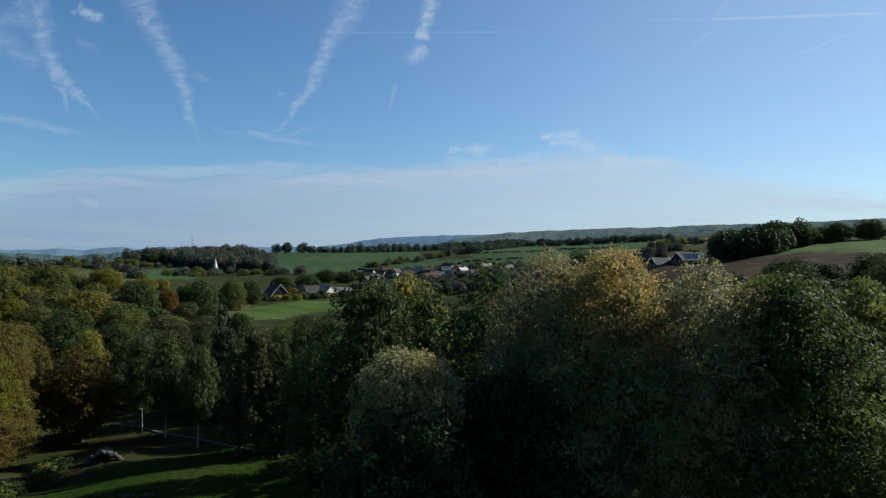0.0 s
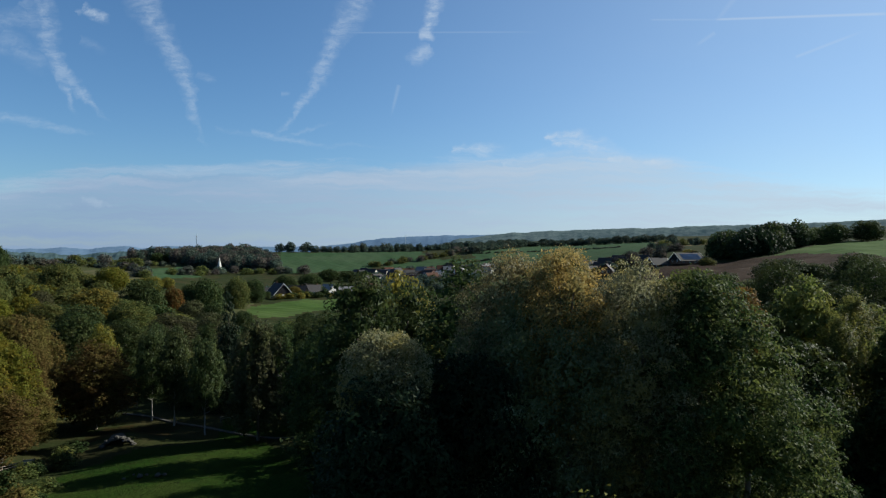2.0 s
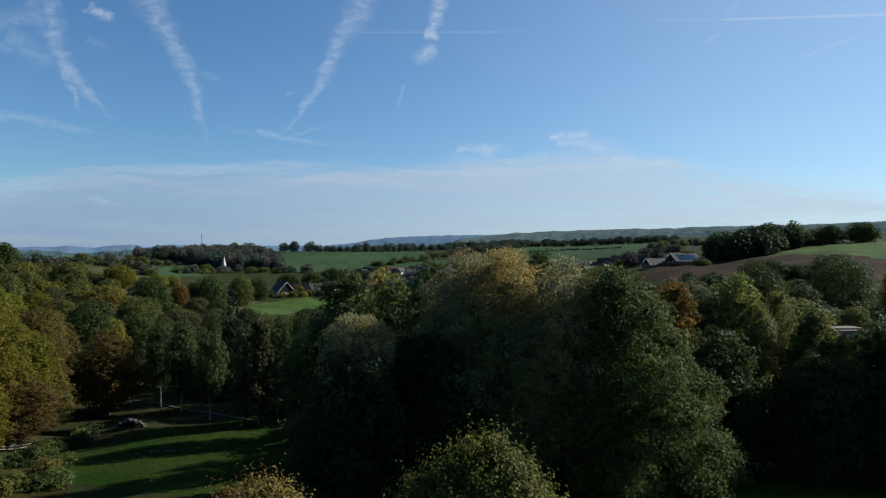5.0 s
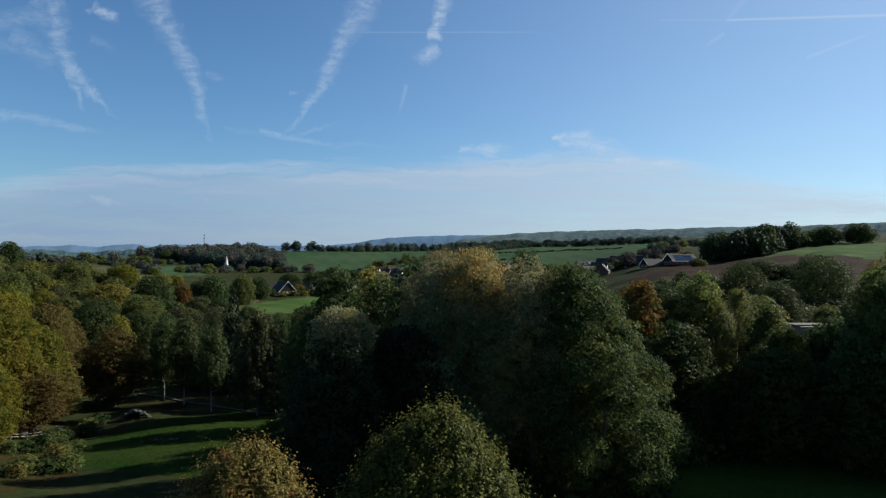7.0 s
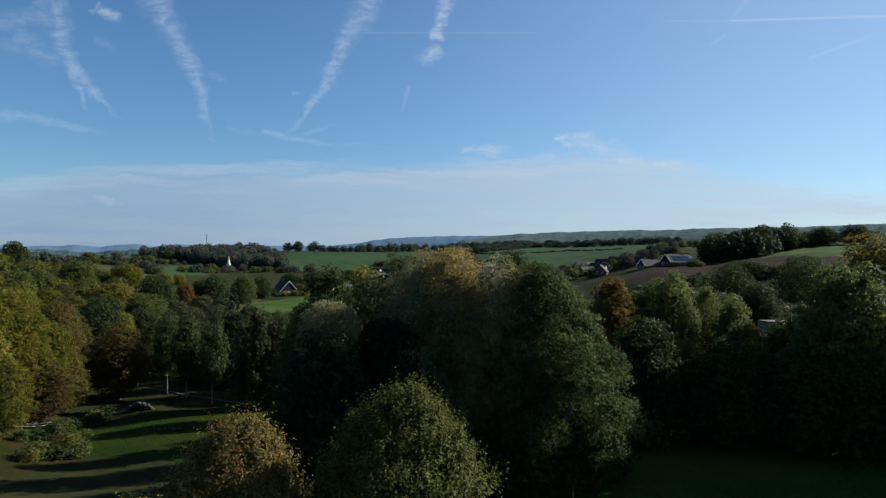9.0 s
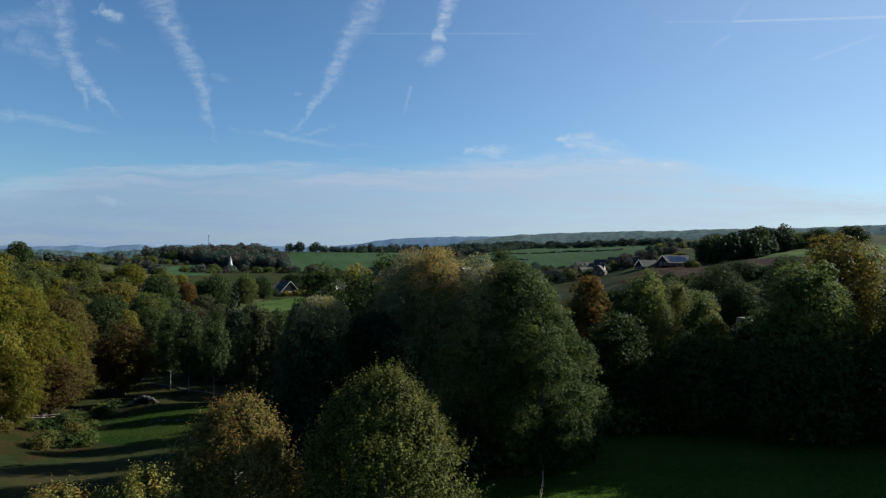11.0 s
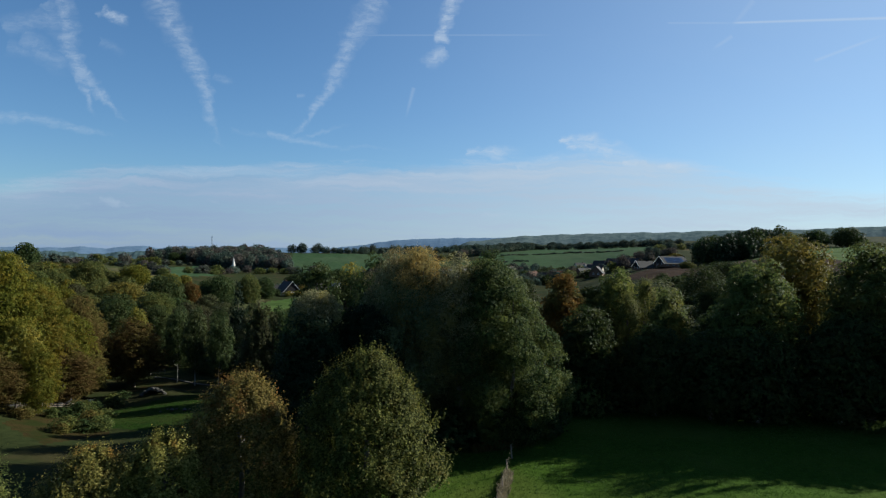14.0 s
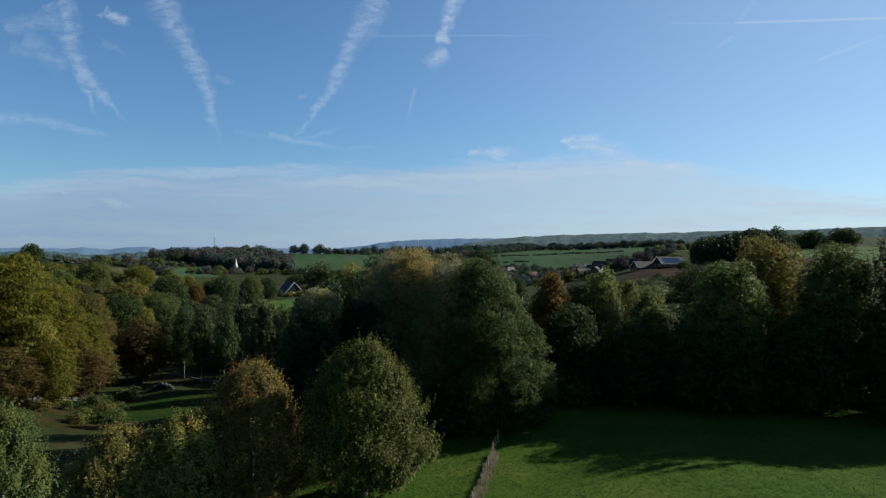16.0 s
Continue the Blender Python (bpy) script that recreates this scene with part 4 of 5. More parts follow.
def woods(name, places, tall, wide, leaves, size, colours, label, seed, squash=0.9):
    """Uncountable far trees: one mesh of many lobed crowns for each colour."""
    r = random.Random(seed)
    bases = [leaf_cloud(lobes_broad(1.0, 0.55, 0.0, seed + k, 9, 0.5), int(leaves * 2.6), size * 0.46, seed + k, loose=0.26) for k in range(4)]
    heaps = {c: [] for c in colours}
    for x, y in places:
        h, w = tall * r.uniform(0.7, 1.25), wide * r.uniform(0.75, 1.3)
        a = r.uniform(0, 6.28)
        base = bases[r.randrange(4)]
        v = np.empty_like(base)
        v[:, 0] = x + (base[:, 0] * math.cos(a) - base[:, 1] * math.sin(a)) * w
        v[:, 1] = y + (base[:, 0] * math.sin(a) + base[:, 1] * math.cos(a)) * w
        v[:, 2] = ground_z(x, y) - 0.3 + base[:, 2] * h * squash
        heaps[r.choice(colours)].append(v)
    for c, vs in heaps.items():
        if vs:
            v = np.concatenate(vs)
            ob = new(name, mesh_of(name, v, singles(len(v) // 3), LEAVES[c]))
            tagged(ob, label, "woodland", kind="stuff")


def scatter(poly, step, seed):
    r = random.Random(seed)
    xs, ys = [p[0] for p in poly], [p[1] for p in poly]
    made = []
    y = min(ys)
    while y < max(ys):
        x = min(xs)
        while x < max(xs):
            p = (x + r.uniform(-0.4, 0.4) * step, y + r.uniform(-0.4, 0.4) * step)
            if inside(poly, np.array([p[0]]), np.array([p[1]]))[0]:
                made.append(p)
            x += step
        y += step
    return made


def along(points, step, seed, off=1.5):
    r = random.Random(seed)
    made = []
    for (x0, y0), (x1, y1) in zip(points, points[1:]):
        n = max(1, int(math.hypot(x1 - x0, y1 - y0) / step))
        for i in range(n):
            f = (i + r.random() * 0.8) / n
            made.append((x0 + (x1 - x0) * f + r.uniform(-off, off), y0 + (y1 - y0) * f + r.uniform(-off, off)))
    return made


woods("hill_wood", scatter(((-192, 890), (-192, 1000), (-110, 1010), (-65, 900), (-50, 790), (-95, 780), (-150, 840)), 9.5, 1) + scatter(((-262, 930), (-240, 1000), (-195, 1000), (-195, 940)), 15, 71), 16.5, 13, 200, 0.17, ("hazebrown", "hazegreen", "hazebrown", "hazegreen"), "dark autumn wood covering a low hill", 31)
woods("valley_hedge", along(((-140, 640), (-100, 720), (-60, 735), (-20, 740)), 9, 3, 5), 9, 11, 220, 0.17, ("hazegreen", "olive", "hazebrown"), "mixed hedge along the valley floor", 32)
woods("skyline_trees", along(((-75, 1062), (30, 1085), (190, 1275), (330, 1420)), 11, 5, 3), 14, 13, 240, 0.17, ("hazegreen", "hazegreen"), "row of dark trees on the field's skyline", 33)
woods("field_hedge", along(((60, 865), (110, 905), (170, 960), (260, 1100), (330, 1300)), 11, 6, 7), 8, 11, 200, 0.17, ("hazegreen", "olive", "hazebrown"), "bushy hedge between two green fields", 34)
woods("plateau_hedge", along(((230, 1000), (420, 1330), (640, 1180)), 12, 8, 4) + along(((360, 1700), (640, 1640), (900, 1560)), 11, 9, 20), 13, 20, 180, 0.18, ("hazegreen", "hazegreen"), "far hedges on the plateau fields", 35)
woods("village_trees", along(((-45, 445), (20, 470), (60, 600)), 14, 11, 6) + scatter(((40, 600), (60, 780), (130, 810), (235, 725), (225, 600), (180, 540), (110, 580)), 17, 12) + scatter(((36, 480), (48, 600), (230, 600), (205, 470), (120, 410), (60, 410)), 14, 82), 6.5, 8.5, 200, 0.18, ("hazegreen", "darkgreen", "hazegreen", "hazebrown"), "garden trees between the village houses", 36)
woods("garden_shrubs", along(((-52, 420), (-34, 412), (-18, 420), (-2, 428), (12, 434), (32, 446)), 6.5, 51, 2.5) + along(((-44, 404), (-34, 404), (-22, 402), (-8, 418), (6, 424)), 4.5, 79, 1.2), 4.2, 5.5, 200, 0.2, ("darkgreen", "olive", "gold"), "garden hedges and shrubs before the houses", 50)
woods("low_field_hedge", along(((234, 986), (301, 971), (381, 987), (430, 900)), 6, 61, 1.5) + along(((160, 851), (213, 864), (271, 850)), 6, 62, 1.5), 2.6, 6, 130, 0.22, ("hazegreen", "hazebrown"), "low dark hedges between the plateau fields", 60)
woods("farm_wood", scatter(((246, 356), (262, 410), (305, 430), (326, 392), (300, 374), (268, 350)), 8, 83), 16, 12, 300, 0.14, ("darkgreen", "shadegreen", "shadegreen"), "dense dark wood beside the farm and ploughed field", 84)
woods("slope_trees", scatter(((-150, 255), (-215, 430), (-120, 440), (-84, 255)), 19, 85), 8.5, 9, 260, 0.15, ("olive", "yellowgreen", "olive"), "scattered trees on the dry slope", 86)
woods("slope_hedge", along(((-229, 702), (-194, 689), (-150, 600), (-135, 523)), 8, 63, 3) + along(((-300, 760), (-230, 800), (-170, 830)), 9, 64, 4), 7, 9, 200, 0.18, ("hazegreen", "olive", "hazebrown"), "hedge trees dividing the slope pastures", 61)
woods("farm_trees", along(((170, 470), (230, 480), (300, 520), (330, 600)), 14, 13, 6) + along(((158, 452), (185, 436), (212, 424), (236, 416)), 9, 73, 4) + along(((330, 620), (420, 680), (560, 800)), 15, 14, 6), 9, 10, 220, 0.18, ("hazegreen", "olive", "hazebrown"), "garden trees round the farmsteads", 37)
woods("slope_scrub", scatter(((-150, 250), (-240, 430), (-330, 640), (-250, 640), (-180, 420), (-100, 232)), 11, 15) + scatter(((-96, 190), (-120, 250), (-90, 330), (-64, 230)), 11, 16), 4.2, 5.5, 220, 0.16, ("olive", "olive", "darkgreen", "brown"), "scrub of mixed bushes on the dry slope", 38)
woods("valley_wood", scatter(((-104, 215), (-86, 290), (-74, 430), (-50, 430), (-62, 300), (-46, 235)), 13, 17), 5.2, 9, 320, 0.13, ("darkgreen", "olive", "brown"), "mixed autumn trees filling the valley", 39)
woods("brook_scrub", scatter(((-70, 40), (-66, 140), (-34, 150), (-34, 118), (-46, 104), (-46, 60)), 8, 18) + scatter(((-32, 118), (-32, 150), (40, 190), (60, 130), (24, 70), (12, 50), (0, 62), (-3, 90), (-6, 106)), 8.2, 19), 4.6, 8.0, 290, 0.12, ("darkgreen", "olive", "darkgreen"), "undergrowth and young trees along the brook", 40)
woods("hedge_by_plough", scatter(((50, 82), (56, 100), (90, 200), (140, 215), (150, 165), (120, 100), (96, 84)), 9, 20) + scatter(((48, 48), (50, 66), (64, 66), (66, 50)), 6, 72), 3.6, 7, 280, 0.125, ("darkgreen", "willow", "darkgreen"), "tall hedge below the ploughed field", 41)
woods("undergrowth", along(((-2, 31), (10, 33), (26, 31), (34, 34), (44, 33), (58, 29), (72, 22)), 1.6, 21, 1.5) + along(((12, 24.5), (18, 26), (22, 26.5), (27, 26)), 1.5, 77, 0.8), 4.5, 4.5, 300, 0.14, ("darkgreen", "ash"), "dark bushes under the trees by the meadow", 42)
woods("valley_hedge", along(((-420, 1150), (-300, 1120), (-180, 1090)), 20, 22, 14) + along(((-330, 700), (-240, 745), (-190, 760)), 14, 23, 8) + along(((-270, 1010), (-200, 1000)), 12, 24, 8), 12, 14, 220, 0.17, ("hazegreen", "olive", "hazebrown"), "hedges and copses on the far slope", 43)

woods("bank_scrub", along(((-37, 63), (-33, 68), (-30, 71), (-28, 67), (-27, 60), (-32, 57)), 1.9, 75, 1.2) + along(((-34, 76), (-31, 80), (-32, 88)), 1.8, 76, 0.7), 2.2, 2.6, 300, 0.13, ("olive", "brown", "darkgreen"), "low scrub on the sandy bank", 44)

# ---- ridges on the horizon ----


# Air haze is put into the ridge colours, with a faint added glow.
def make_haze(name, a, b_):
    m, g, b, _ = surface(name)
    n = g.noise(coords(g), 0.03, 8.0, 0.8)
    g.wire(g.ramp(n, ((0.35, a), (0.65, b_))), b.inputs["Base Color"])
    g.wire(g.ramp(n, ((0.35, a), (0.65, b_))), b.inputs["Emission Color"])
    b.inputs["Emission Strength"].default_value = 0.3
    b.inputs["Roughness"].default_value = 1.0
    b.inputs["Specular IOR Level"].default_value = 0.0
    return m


def ridge(name, radius, tops, material, label, rough, seed):
    """A far wooded ridge as a long rounded mound with lumpy tree tops: tops are (bearing, height)."""
    bs = np.arange(tops[0][0], tops[-1][0], 0.1)
    top = np.interp(bs, [t[0] for t in tops], [t[1] for t in tops])
    top = top + np.array([noise.noise((b * 0.9, seed, 0)) for b in bs]) * rough * 2
    rr = np.radians(bs)
    rows = []
    for k in range(16):
        dr = 45.0 * k
        f = math.sin(math.pi / 2 * min(1, k / 10)) if k <= 10 else 1 - (k - 10) * 0.12
        lump = np.array([noise.noise((b * 1.3, dr * 0.022, seed)) + 0.6 * noise.noise((b * 3.4, dr * 0.06, seed + 4)) for b in bs]) * rough
        tuft = np.array([noise.noise((b * 11, dr * 0.31, seed + 9)) for b in bs]) * rough * 0.7
        z = -60 + (top + 60) * f + lump * (k > 0) + tuft * min(1, k / 5)
        rows.append(np.stack([2 + (radius + dr) * np.sin(rr), -20 + (radius + dr) * np.cos(rr), z], 1))
    v = np.concatenate(rows)
    n = len(bs)
    i, j = np.meshgrid(np.arange(len(rows) - 1), np.arange(n - 1), indexing="ij")
    a = (i * n + j).ravel()
    ob = new(name, mesh_of(name, v, np.stack([a, a + 1, a + n + 1, a + n], 1), material, True))
    tagged(ob, label, "ridge", kind="structure")


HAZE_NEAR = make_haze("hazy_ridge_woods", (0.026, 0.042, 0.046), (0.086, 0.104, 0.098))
HAZE_FAR = make_haze("haze_blue_far_hills", (0.052, 0.082, 0.125), (0.078, 0.112, 0.155))
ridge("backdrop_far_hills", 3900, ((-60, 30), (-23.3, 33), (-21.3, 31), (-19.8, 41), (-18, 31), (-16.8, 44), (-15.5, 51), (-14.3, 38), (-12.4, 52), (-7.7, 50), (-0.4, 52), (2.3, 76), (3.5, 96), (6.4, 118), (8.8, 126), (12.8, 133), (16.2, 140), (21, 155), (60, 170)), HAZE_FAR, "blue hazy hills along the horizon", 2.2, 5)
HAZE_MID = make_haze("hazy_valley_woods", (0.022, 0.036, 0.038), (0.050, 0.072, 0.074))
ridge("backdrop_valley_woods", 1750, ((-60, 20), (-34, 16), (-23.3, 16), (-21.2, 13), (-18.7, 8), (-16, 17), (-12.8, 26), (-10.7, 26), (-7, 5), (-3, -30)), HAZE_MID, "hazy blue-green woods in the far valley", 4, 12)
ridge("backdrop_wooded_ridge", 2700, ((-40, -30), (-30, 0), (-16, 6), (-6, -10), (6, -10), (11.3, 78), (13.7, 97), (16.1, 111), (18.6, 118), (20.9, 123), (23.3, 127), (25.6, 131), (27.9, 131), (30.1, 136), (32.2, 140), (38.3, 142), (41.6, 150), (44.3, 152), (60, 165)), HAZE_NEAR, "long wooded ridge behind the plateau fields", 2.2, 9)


# ---- buildings ----
def house(x, y, turn, w, d, eave, rise, wall_m, roof_m, label, solar=False, windows=3, barge=False):
    """A gabled house: walls with gables, roof slabs, chimney, framed windows and a door."""
    ob = thing("house", stand(x, y, turn, 0.3), label, "house", "village houses")
    bm = bmesh.new()
    pts = [(-w / 2, -d / 2, 0), (w / 2, -d / 2, 0), (w / 2, d / 2, 0), (-w / 2, d / 2, 0)]
    lo = [bm.verts.new(p) for p in pts]
    hi = [bm.verts.new((p[0], p[1], eave)) for p in pts]
    g0, g1 = bm.verts.new((-w / 2, 0, eave + rise)), bm.verts.new((w / 2, 0, eave + rise))
    bm.faces.new((lo[0], lo[1], hi[1], hi[0]))
    bm.faces.new((lo[2], lo[3], hi[3], hi[2]))
    bm.faces.new((lo[1], lo[2], hi[2], g1, hi[1]))
    bm.faces.new((lo[3], lo[0], hi[0], g0, hi[3]))
    part("wall", bm, wall_m, ob)
    for side in (-1, 1):
        bm = bmesh.new()
        over = 0.45
        run = Vector((0, side * d / 2, -rise))
        n = Vector((0, side * rise, d / 2)).normalized() * 0.18
        a = Vector((0, 0, eave + rise + 0.06))
        b = a + run * (1 + over / (d / 2))
        vs = [bm.verts.new(Vector((sx * (w / 2 + over), 0, 0)) + p + q) for q in (Vector(), n) for p in (a, b) for sx in (-1, 1)]
        for f in ((0, 1, 3, 2), (4, 6, 7, 5), (0, 4, 5, 1), (2, 3, 7, 6), (0, 2, 6, 4), (1, 5, 7, 3)):
            bm.faces.new([vs[i] for i in f])
        bmesh.ops.recalc_face_normals(bm, faces=bm.faces)
        roof = part("roof", bm, roof_m, ob)
        if solar and side == -1:
            for k in range(6):
                bm = bmesh.new()
                p0 = a + run * 0.18 + n * 1.5
                p1 = a + run * 0.92 + n * 1.5
                xa = -w * 0.36 + k * w * 0.125
                q = [bm.verts.new(Vector((xx, 0, 0)) + p) for p, xx in ((p0, xa), (p1, xa), (p1, xa + w * 0.118), (p0, xa + w * 0.118))]
                bm.faces.new(q)
                bmesh.ops.solidify(bm, geom=bm.faces[:], thickness=0.06)
                part("solar_panel", bm, PANEL, roof, "dark blue solar panel")
    chim = box(bmesh.new(), w * 0.22, w * 0.22 + 0.7, -0.35, 0.35, eave + rise * 0.5, eave + rise + 0.9, 0.04)
    part("chimney", chim, BRICK, ob)
    if barge:
        for face in (-1, 1):
            bm = bmesh.new()
            x = face * (w / 2 + 0.03)
            bm.faces.new([bm.verts.new(p) for p in ((x, -d / 2, eave), (x, d / 2, eave), (x, 0, eave + rise))])
            bmesh.ops.solidify(bm, geom=bm.faces[:], thickness=0.05)
            part("gable", bm, SLATE, ob, "dark tile-hung gable")
            for side in (-1, 1):
                bm = bmesh.new()
                x = face * (w / 2 + 0.47)
                lo_, up_ = Vector((x, side * (d / 2 + 0.45), eave - 0.45 * rise / (d / 2) - 0.1)), Vector((x, 0, eave + rise - 0.1))
                lift = Vector((0, 0, 0.5))
                bm.faces.new([bm.verts.new(p) for p in (lo_, up_, up_ + lift, lo_ + lift)])
                bmesh.ops.solidify(bm, geom=bm.faces[:], thickness=0.06)
                part("barge_board", bm, FRAME, ob, "white barge board")
    for k in range(windows):
        for face in (-1, 1):
            cx = -w / 2 + w * (k + 0.5) / windows
            win = part("window", box(bmesh.new(), cx - 0.65, cx + 0.65, face * d / 2 - 0.06, face * d / 2 + 0.06, 0.9, 2.2), FRAME, ob)
            part("pane", box(bmesh.new(), cx - 0.55, cx + 0.55, face * d / 2 - 0.08, face * d / 2 + 0.08, 1.0, 2.1), WINDOW, win)
    for face in (-1, 1):
        for cy in (-d * 0.2, d * 0.2):
            win = part("window", box(bmesh.new(), face * w / 2 - 0.06, face * w / 2 + 0.06, cy - 0.6, cy + 0.6, eave * 0.55, eave * 0.55 + 1.3), FRAME, ob)
            part("pane", box(bmesh.new(), face * w / 2 - 0.08, face * w / 2 + 0.08, cy - 0.5, cy + 0.5, eave * 0.55 + 0.1, eave * 0.55 + 1.2), WINDOW, win)
    part("door", box(bmesh.new(), w * 0.05, w * 0.05 + 1.0, -d / 2 - 0.07, -d / 2 + 0.05, 0.3, 2.4, 0.03), TIMBER, ob)
    return ob


house(-27, 418, 118, 13, 12, 2.6, 6.4, PLASTER, SLATE, "white house with a dark gable and white barge boards", barge=True)
house(-40, 428, 10, 15, 8, 2.4, 3.0, PLASTER, SLATE, "long low white house with a dark roof")
house(-6, 436, 30, 10, 8, 2.6, 4.0, CREAM, SLATE, "white house with a dark tiled roof")
house(4, 440, -50, 10, 9, 2.8, 4.4, PLASTER, GREYTILE, "white house with a bright grey roof")
house(14, 446, 15, 13, 8, 2.6, 3.4, CREAM, GREYTILE, "cream house with a grey roof")
house(26, 456, -40, 10, 8, 3.0, 4.2, BRICK, REDTILE, "brick house with a red-brown roof")
house(-16, 432, -10, 11, 8, 3.0, 4.0, BRICK, SLATE, "brick house with a dark roof")
house(36, 470, 40, 10, 8, 3.0, 4.4, PLASTER, REDTILE, "white house with a steep red-brown gable")
house(221, 366, 8, 18, 11, 2.2, 4.6, BRICK, SLATE, "farmhouse with solar panels on its dark roof", True, 4, True)
house(205, 372, 8, 12, 9, 2.2, 4.0, BRICK, SLATE, "low farm wing with a dark roof and white barge boards", barge=True)
r = random.Random(5)
for i in range(56):
    f = i / 55
    x, y = 38 + 132 * f + r.uniform(-12, 12), 540 + 190 * r.random() + 25 * f
    house(x, y, r.uniform(-70, 70), r.uniform(9, 13), r.uniform(8, 10), r.uniform(3.2, 5), r.uniform(3.5, 5.5), r.choice((PLASTER, PLASTER, CREAM, BRICK)), r.choice((SLATE, SLATE, REDTILE, GREYTILE)), "village house with pitched roof among gardens", windows=2)
for i, (x, y, turn, w, wall_m, roof_m) in enumerate(((196, 455, 20, 12, BRICK, SLATE), (208, 462, -35, 12, CREAM, SLATE), (184, 470, 10, 13, BRICK, REDTILE), (217, 440, -50, 11, PLASTER, SLATE), (176, 486, -20, 12, BRICK, SLATE), (168, 500, 40, 12, BRICK, REDTILE), (223, 513, 25, 11, PLASTER, SLATE), (231, 506, -40, 12, BRICK, SLATE), (189, 412, 60, 13, BRICK, SLATE), (244, 509, -15, 11, PLASTER, SLATE), (224, 431, -60, 13, BRICK, SLATE), (244, 589, 10, 11, PLASTER, SLATE))):
    house(x, y, turn, w, 9, 2.6, 4.6, wall_m, roof_m, "hamlet house with pitched roof beside trees", windows=2)


def spire(x, y):
    ob = thing("church_tower", stand(x, y, 12, 0.3), "church tower with a tall pale pointed spire", "church")
    part("tower", box(bmesh.new(), -2.6, 2.6, -2.6, 2.6, 0, 3.2, 0.1), STONE, ob)
    bm = bmesh.new()
    bmesh.ops.create_cone(bm, cap_ends=True, segments=4, radius1=3.2, radius2=0.05, depth=14)
    bmesh.ops.translate(bm, verts=bm.verts, vec=(0, 0, 9.4))
    part("spire", bm, CHALK, ob, "pale slate spire")


spire(-116, 774)


def mast(x, y, tall):
    ob = thing("radio_mast", stand(x, y, 0, 0.5), "thin steel radio mast on the skyline", "mast", "skyline masts")
    v, f = tube([(0, 0, 0), (0, 0, tall * 0.6), (0, 0, tall)], [0.5, 0.35, 0.15], 6)
    o = new("pole", mesh_of("pole", v, f, GALV, True))
    o.parent = ob
    for k in range(3):
        part("antenna", box(bmesh.new(), -0.9, 0.9, -0.3, 0.3, tall * (0.6 + 0.13 * k), tall * (0.6 + 0.13 * k) + 1.6, 0.05), GALV, ob)


mast(-180, 990, 34)
mast(310, 2500, 60)


# ---- meadow fence, park and road ----
FENCE = [(22.6, 27.0), (21.5, 23.5), (20.2, 19.6), (18.9, 16.2), (17.6, 12.6), (16.2, 9.0), (14.8, 5.4), (13.4, 2.0), (12.1, -1.2), (10.9, -4.2)]


def make_fence():
    ob = thing("fence", pose(0, 0, 0), "weathered wooden post and wire fence across the meadow", "fence")
    r = random.Random(3)
    spots = []
    for (x0, y0), (x1, y1) in zip(FENCE, FENCE[1:]):
        spots.append((x0, y0))
    tops = []
    for x, y in spots:
        z = ground_z(x, y)
        v, f = tube([(0, 0, -0.3), (0, 0, 0.6), (0, 0, 1.18), (0, 0, 1.22)], [0.065, 0.06, 0.055, 0.035], 7)
        o = new("post", mesh_of("post", v, f, TIMBER, True))
        o.matrix_world = pose(x, y, z, r.uniform(-4, 4), r.uniform(-4, 4), r.uniform(0, 360))
        o.parent = ob
        tops.append((x, y, z))
    for h in (0.4, 0.75, 1.1):
        v, f = tube([(x, y, z + h) for x, y, z in tops], [0.004] * len(tops), 4)
        o = new("wire", mesh_of("wire", v, f, TIMBER))
        o.parent = ob


make_fence()


def tufts(name, spots, size, spread, material, label, seed, blades=5):
    """Standing blades in small bunches."""
    r = np.random.default_rng(seed)
    p = np.asarray(spots, float)
    p = np.repeat(p, blades, 0) + r.normal(size=(len(p) * blades, 2)) * spread
    n = len(p)
    z = height(p[:, 0], p[:, 1])
    a = r.uniform(0, 6.283, n)
    h = size * r.uniform(0.5, 1.3, n)
    w = h * 0.16 + 0.012
    lean = r.normal(size=(n, 2)) * 0.35 * h[:, None]
    v = np.empty((n, 3, 3))
    v[:, 0] = np.stack([p[:, 0] - np.cos(a) * w, p[:, 1] - np.sin(a) * w, z - 0.02], 1)
    v[:, 1] = np.stack([p[:, 0] + np.cos(a) * w, p[:, 1] + np.sin(a) * w, z - 0.02], 1)
    v[:, 2] = np.stack([p[:, 0] + lean[:, 0], p[:, 1] + lean[:, 1], z + h], 1)
    ob = new(name, mesh_of(name, v.reshape(-1, 3), np.arange(n * 3).reshape(-1, 3), material))
    tagged(ob, label, "grass", kind="stuff")


r2 = np.random.default_rng(4)
line = np.array(FENCE)
k = r2.integers(3, len(line) - 1, 1000)
q = r2.random((1000, 1))
tufts("fence_grass", line[k] * (1 - q) + line[k + 1] * q + np.stack([r2.normal(size=1000) * 0.11 + 0.08, r2.normal(size=1000) * 0.2], 1), 0.42, 0.09, STRAW, "tall straw-coloured grass along the fence line", 5)
# Brown tufts stand in for an unclear reddish-brown, woody bank at the corner.
bank = np.stack([r2.uniform(17.6, 21.4, 260), r2.uniform(22.4, 23.8, 260)], 1)
tufts("bracken", bank, 0.55, 0.12, LEAVES["brown"], "brown tufts standing in for an unclear brown bank at the meadow's corner", 8)
field = np.stack([r2.uniform(4, 62, 26000), r2.uniform(-12, 30, 26000)], 1)
tufts("meadow_tufts", field, 0.10, 0.10, BLADES, "short tufted meadow grass", 6, 4)
lawn = np.stack([r2.uniform(-29, 3, 8000), r2.uniform(58, 90, 8000)], 1)
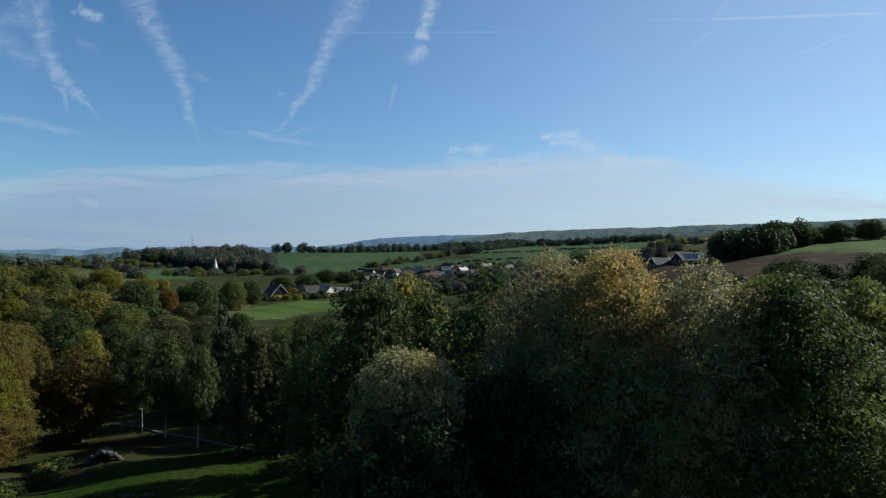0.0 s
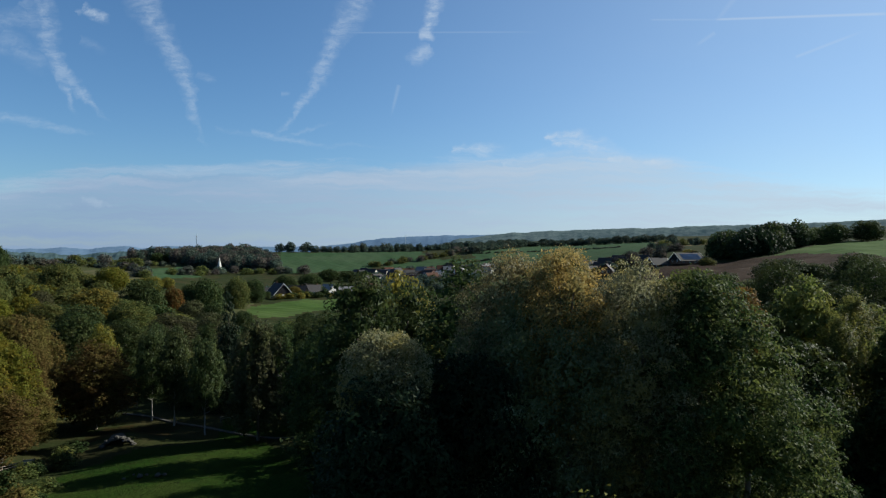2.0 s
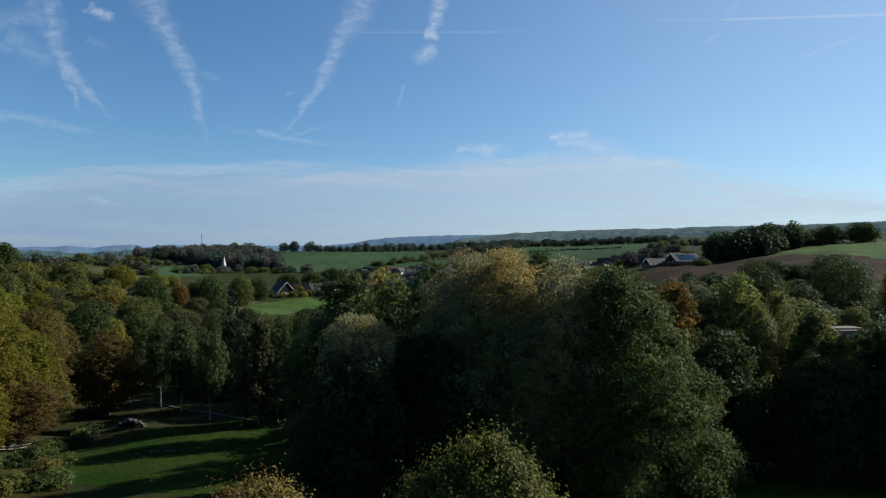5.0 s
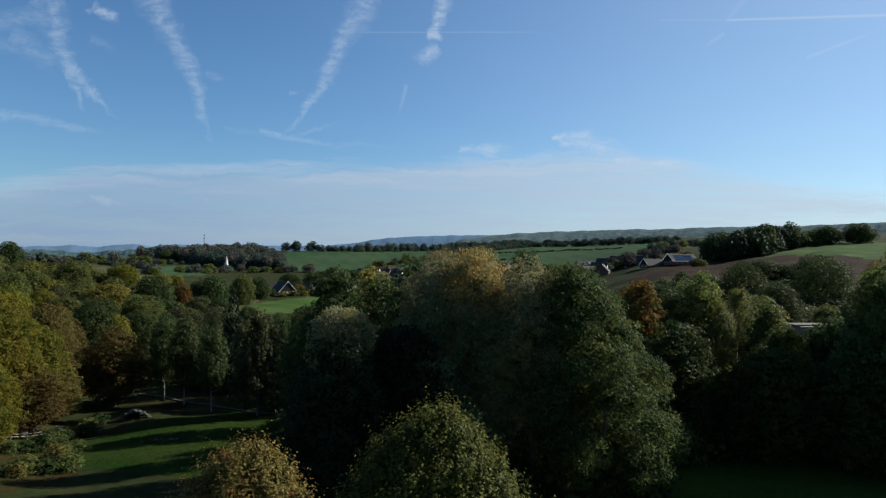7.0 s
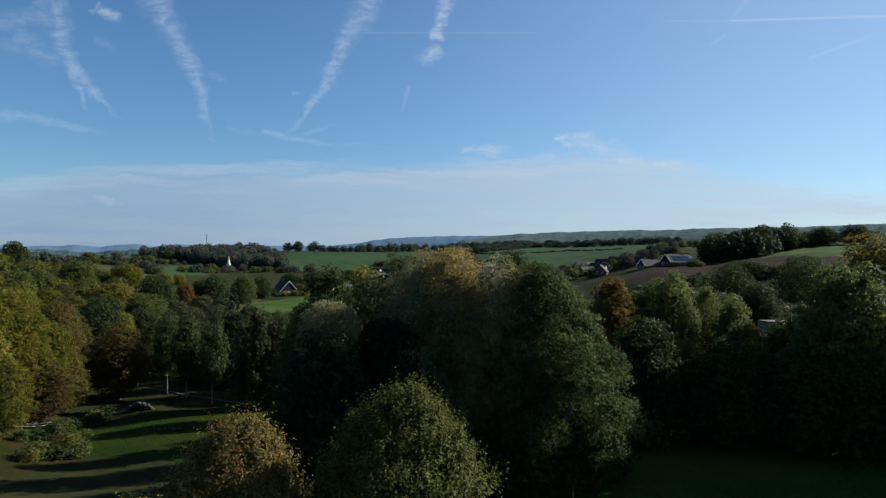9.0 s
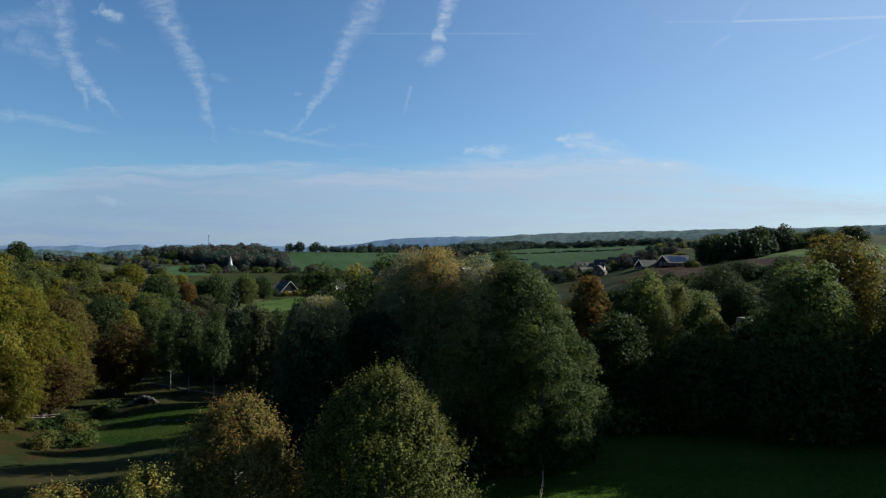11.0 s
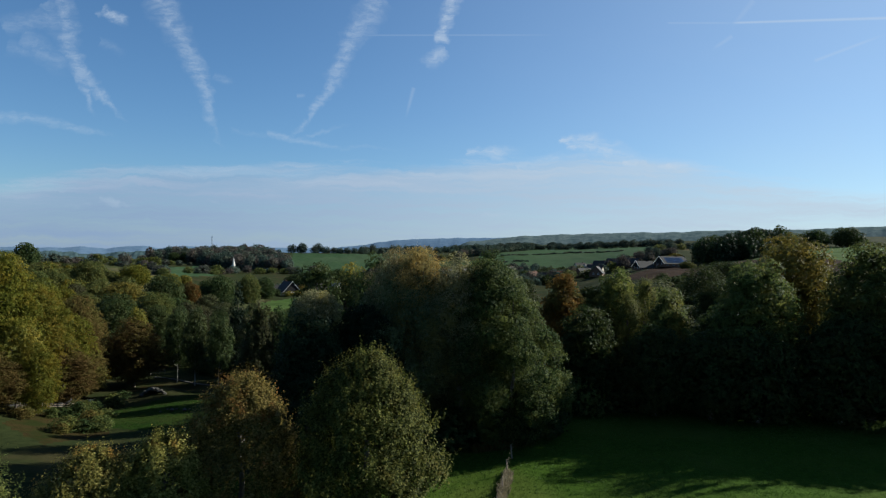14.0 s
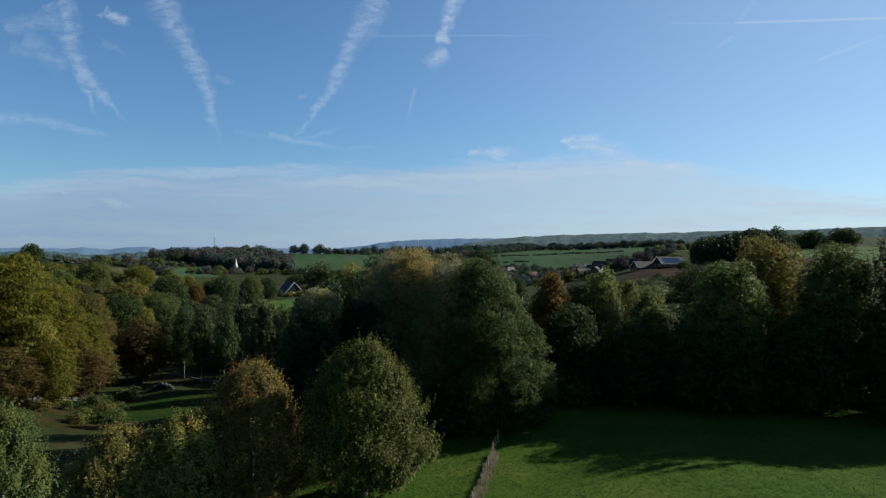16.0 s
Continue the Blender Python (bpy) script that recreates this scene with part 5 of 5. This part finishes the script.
tufts("valley_tufts", lawn, 0.1, 0.2, LEAVES["darkgreen"], "tufted grass on the valley lawn", 7, 4)


def strip(name, points, wide, lift, thick, material, label, category):
    """A path or road that follows the land, with real edges."""
    pts = np.asarray(points, float)
    fine = []
    for a, b in zip(pts, pts[1:]):
        n = max(2, int(np.hypot(*(b - a)) / 1.2))
        fine += [a + (b - a) * i / n for i in range(n)]
    fine = np.array(fine + [pts[-1]])
    for _ in range(6):
        fine[1:-1] = (fine[:-2] + 2 * fine[1:-1] + fine[2:]) / 4
    d = unit(np.gradient(fine, axis=0))
    s = np.stack([-d[:, 1], d[:, 0]], 1) * wide / 2
    z = height(fine[:, 0], fine[:, 1])
    n = len(fine)
    cols = [np.concatenate([fine + s, (z + lift - thick)[:, None]], 1), np.concatenate([fine + s, (z + lift)[:, None]], 1),
            np.concatenate([fine - s, (z + lift)[:, None]], 1), np.concatenate([fine - s, (z + lift - thick)[:, None]], 1)]
    v = np.concatenate(cols)
    f = [(c * n + i, c * n + i + 1, (c + 1) * n + i + 1, (c + 1) * n + i) for c in range(3) for i in range(n - 1)]
    tagged(new(name, mesh_of(name, v, np.array(f), material)), label, category, kind="structure")


strip("road", ((-75, 40), (-56, 56), (-44, 68), (-38.5, 80), (-42, 90), (-52, 102), (-70, 112)), 3.2, 0.18, 0.6, ASPHALT, "narrow asphalt lane below the trees", "road")
strip("pavement", ((-32, 110.4), (-27, 108.3), (-19, 101), (-14.4, 95.5), (-8.4, 89), (0, 83.5)), 0.6, 0.14, 0.5, ROCK, "grey gravel footpath through the park", "path")


def rail(points, tall, material, label, step=2.0):
    ob = thing("guard_rail", pose(0, 0, 0), label, "railing", "railings")
    spots = []
    for (x0, y0), (x1, y1) in zip(points, points[1:]):
        n = max(1, int(math.hypot(x1 - x0, y1 - y0) / step))
        spots += [(x0 + (x1 - x0) * i / n, y0 + (y1 - y0) * i / n) for i in range(n)]
    spots.append(points[-1])
    spots = [(x, y, ground_z(x, y)) for x, y in spots]
    for x, y, z in spots:
        o = part("post", box(bmesh.new(), -0.06, 0.06, -0.06, 0.06, -0.3, tall, 0.015), material, ob)
        o.matrix_world = pose(x, y, z)
    for f in (0.55, 0.95):
        v, fs = tube([(x, y, z + tall * f) for x, y, z in spots], [0.06] * len(spots), 6)
        o = new("bar", mesh_of("bar", v, fs, material, True))
        o.parent = ob


rail(((-46, 62), (-41, 68), (-36.5, 76), (-35, 82)), 0.8, TIMBER, "weathered wooden guard rail beside the lane")
rail(((-33.3, 112), (-30.8, 114)), 1.0, STONE, "pale wooden handrail at the footbridge", 1.5)
rail(((-15.2, 100.7), (-12.4, 103)), 0.9, STONE, "pale handrail beside the footpath", 1.6)
rail(((-12, 107), (-1, 101.4)), 0.8, STONE, "long low handrail behind the park trees", 2.4)


def stones(x, y, count, seed, label):
    """A heap of rough limestone blocks."""
    r = random.Random(seed)
    ob = thing("rock_pile", stand(x, y), label, "rocks")
    for i in range(count):
        bm = bmesh.new()
        bmesh.ops.create_icosphere(bm, subdivisions=2, radius=1.0)
        s = r.uniform(0.15, 0.38)
        for v in bm.verts:
            v.co *= s * (1 + 0.35 * noise.noise(v.co * 1.7 + Vector((i, seed, 0))))
            v.co.z *= 0.75
        o = part("stone", bm, ROCK, ob)
        a = i / max(1, count - 1)
        o.location = (-2.0 + 4.0 * a + r.uniform(-0.2, 0.2), r.uniform(-0.4, 0.4), 0.2 + (0.8 if count > 10 else 0.2) * math.sin(a * 3.1) + r.uniform(-0.1, 0.15))


stones(-26.3, 87.6, 22, 2, "rough limestone blocks round a dark culvert")
stones(-19.0, 72.0, 6, 4, "few pale stones lying on the lawn")


def culvert(x, y, turn):
    """A low arched stone culvert whose dark mouth opens towards the lawn."""
    ob = thing("culvert", stand(x, y, turn), "low arched stone culvert with a dark mouth", "culvert")
    n = 14
    v = []
    for yy, k in ((0.0, 1.06), (0.0, 1.0), (3.5, 1.0), (3.5, 0.02)):
        for i in range(n + 1):
            a = math.pi * i / n
            v.append((math.cos(a) * 1.5 * k, yy, math.sin(a) * 0.8 * k - 0.1))
    m = n + 1
    f = [(r_ * m + i, r_ * m + i + 1, (r_ + 1) * m + i + 1, (r_ + 1) * m + i) for r_ in range(3) for i in range(n)]
    o = new("arch", mesh_of("arch", np.array(v), np.array(f), ROCK))
    o.parent = ob


culvert(-26.3, 87.9, 14)


def signboard(x, y, turn, label):
    ob = thing("sign_board", stand(x, y, turn), label, "sign")
    for sx in (-0.55, 0.55):
        part("post", box(bmesh.new(), sx - 0.05, sx + 0.05, -0.05, 0.05, -0.2, 2.0, 0.012), TIMBER, ob)
    for k in range(4):
        part("slat", box(bmesh.new(), -0.5, 0.5, -0.03, 0.03, 0.55 + 0.36 * k, 0.80 + 0.36 * k, 0.01), GALV, ob)


signboard(-33.4, 78.6, 10, "slatted pale board on two wooden posts")


# Panel on a pole, standing in for an unclear yellow object, likely a vehicle.
def yellow_stand_in(x, y):
    ob = thing("road_sign", stand(x, y, 12), "tall bright yellow panel standing in for an unclear object, likely a vehicle", "sign")
    v, f = tube([(0, 0, -0.3), (0, 0, 2.75)], [0.04, 0.04], 8)
    o = new("pole", mesh_of("pole", v, f, GALV, True))
    o.parent = ob
    part("panel", box(bmesh.new(), -0.5, 0.5, -0.06, -0.04, 0.4, 2.7, 0.008), YELLOW, ob, "plain yellow panel")


yellow_stand_in(-40.7, 110.0)


# Distance chosen and walls raised so the roof fits the camera's view.
def shed(x, y, turn):
    ob = thing("garden_shed", stand(x, y, turn), "shed with a pale flat roof, raised to fit the view", "shed")
    part("wall", box(bmesh.new(), -2.2, 2.2, -2, 2, -0.5, 5.9, 0.03), TIMBER, ob)
    part("roof", box(bmesh.new(), -2.6, 2.6, -1.2, 1.2, 5.9, 6.1, 0.03), STONE, ob, "pale metal roof")


shed(66.0, 60, -4)
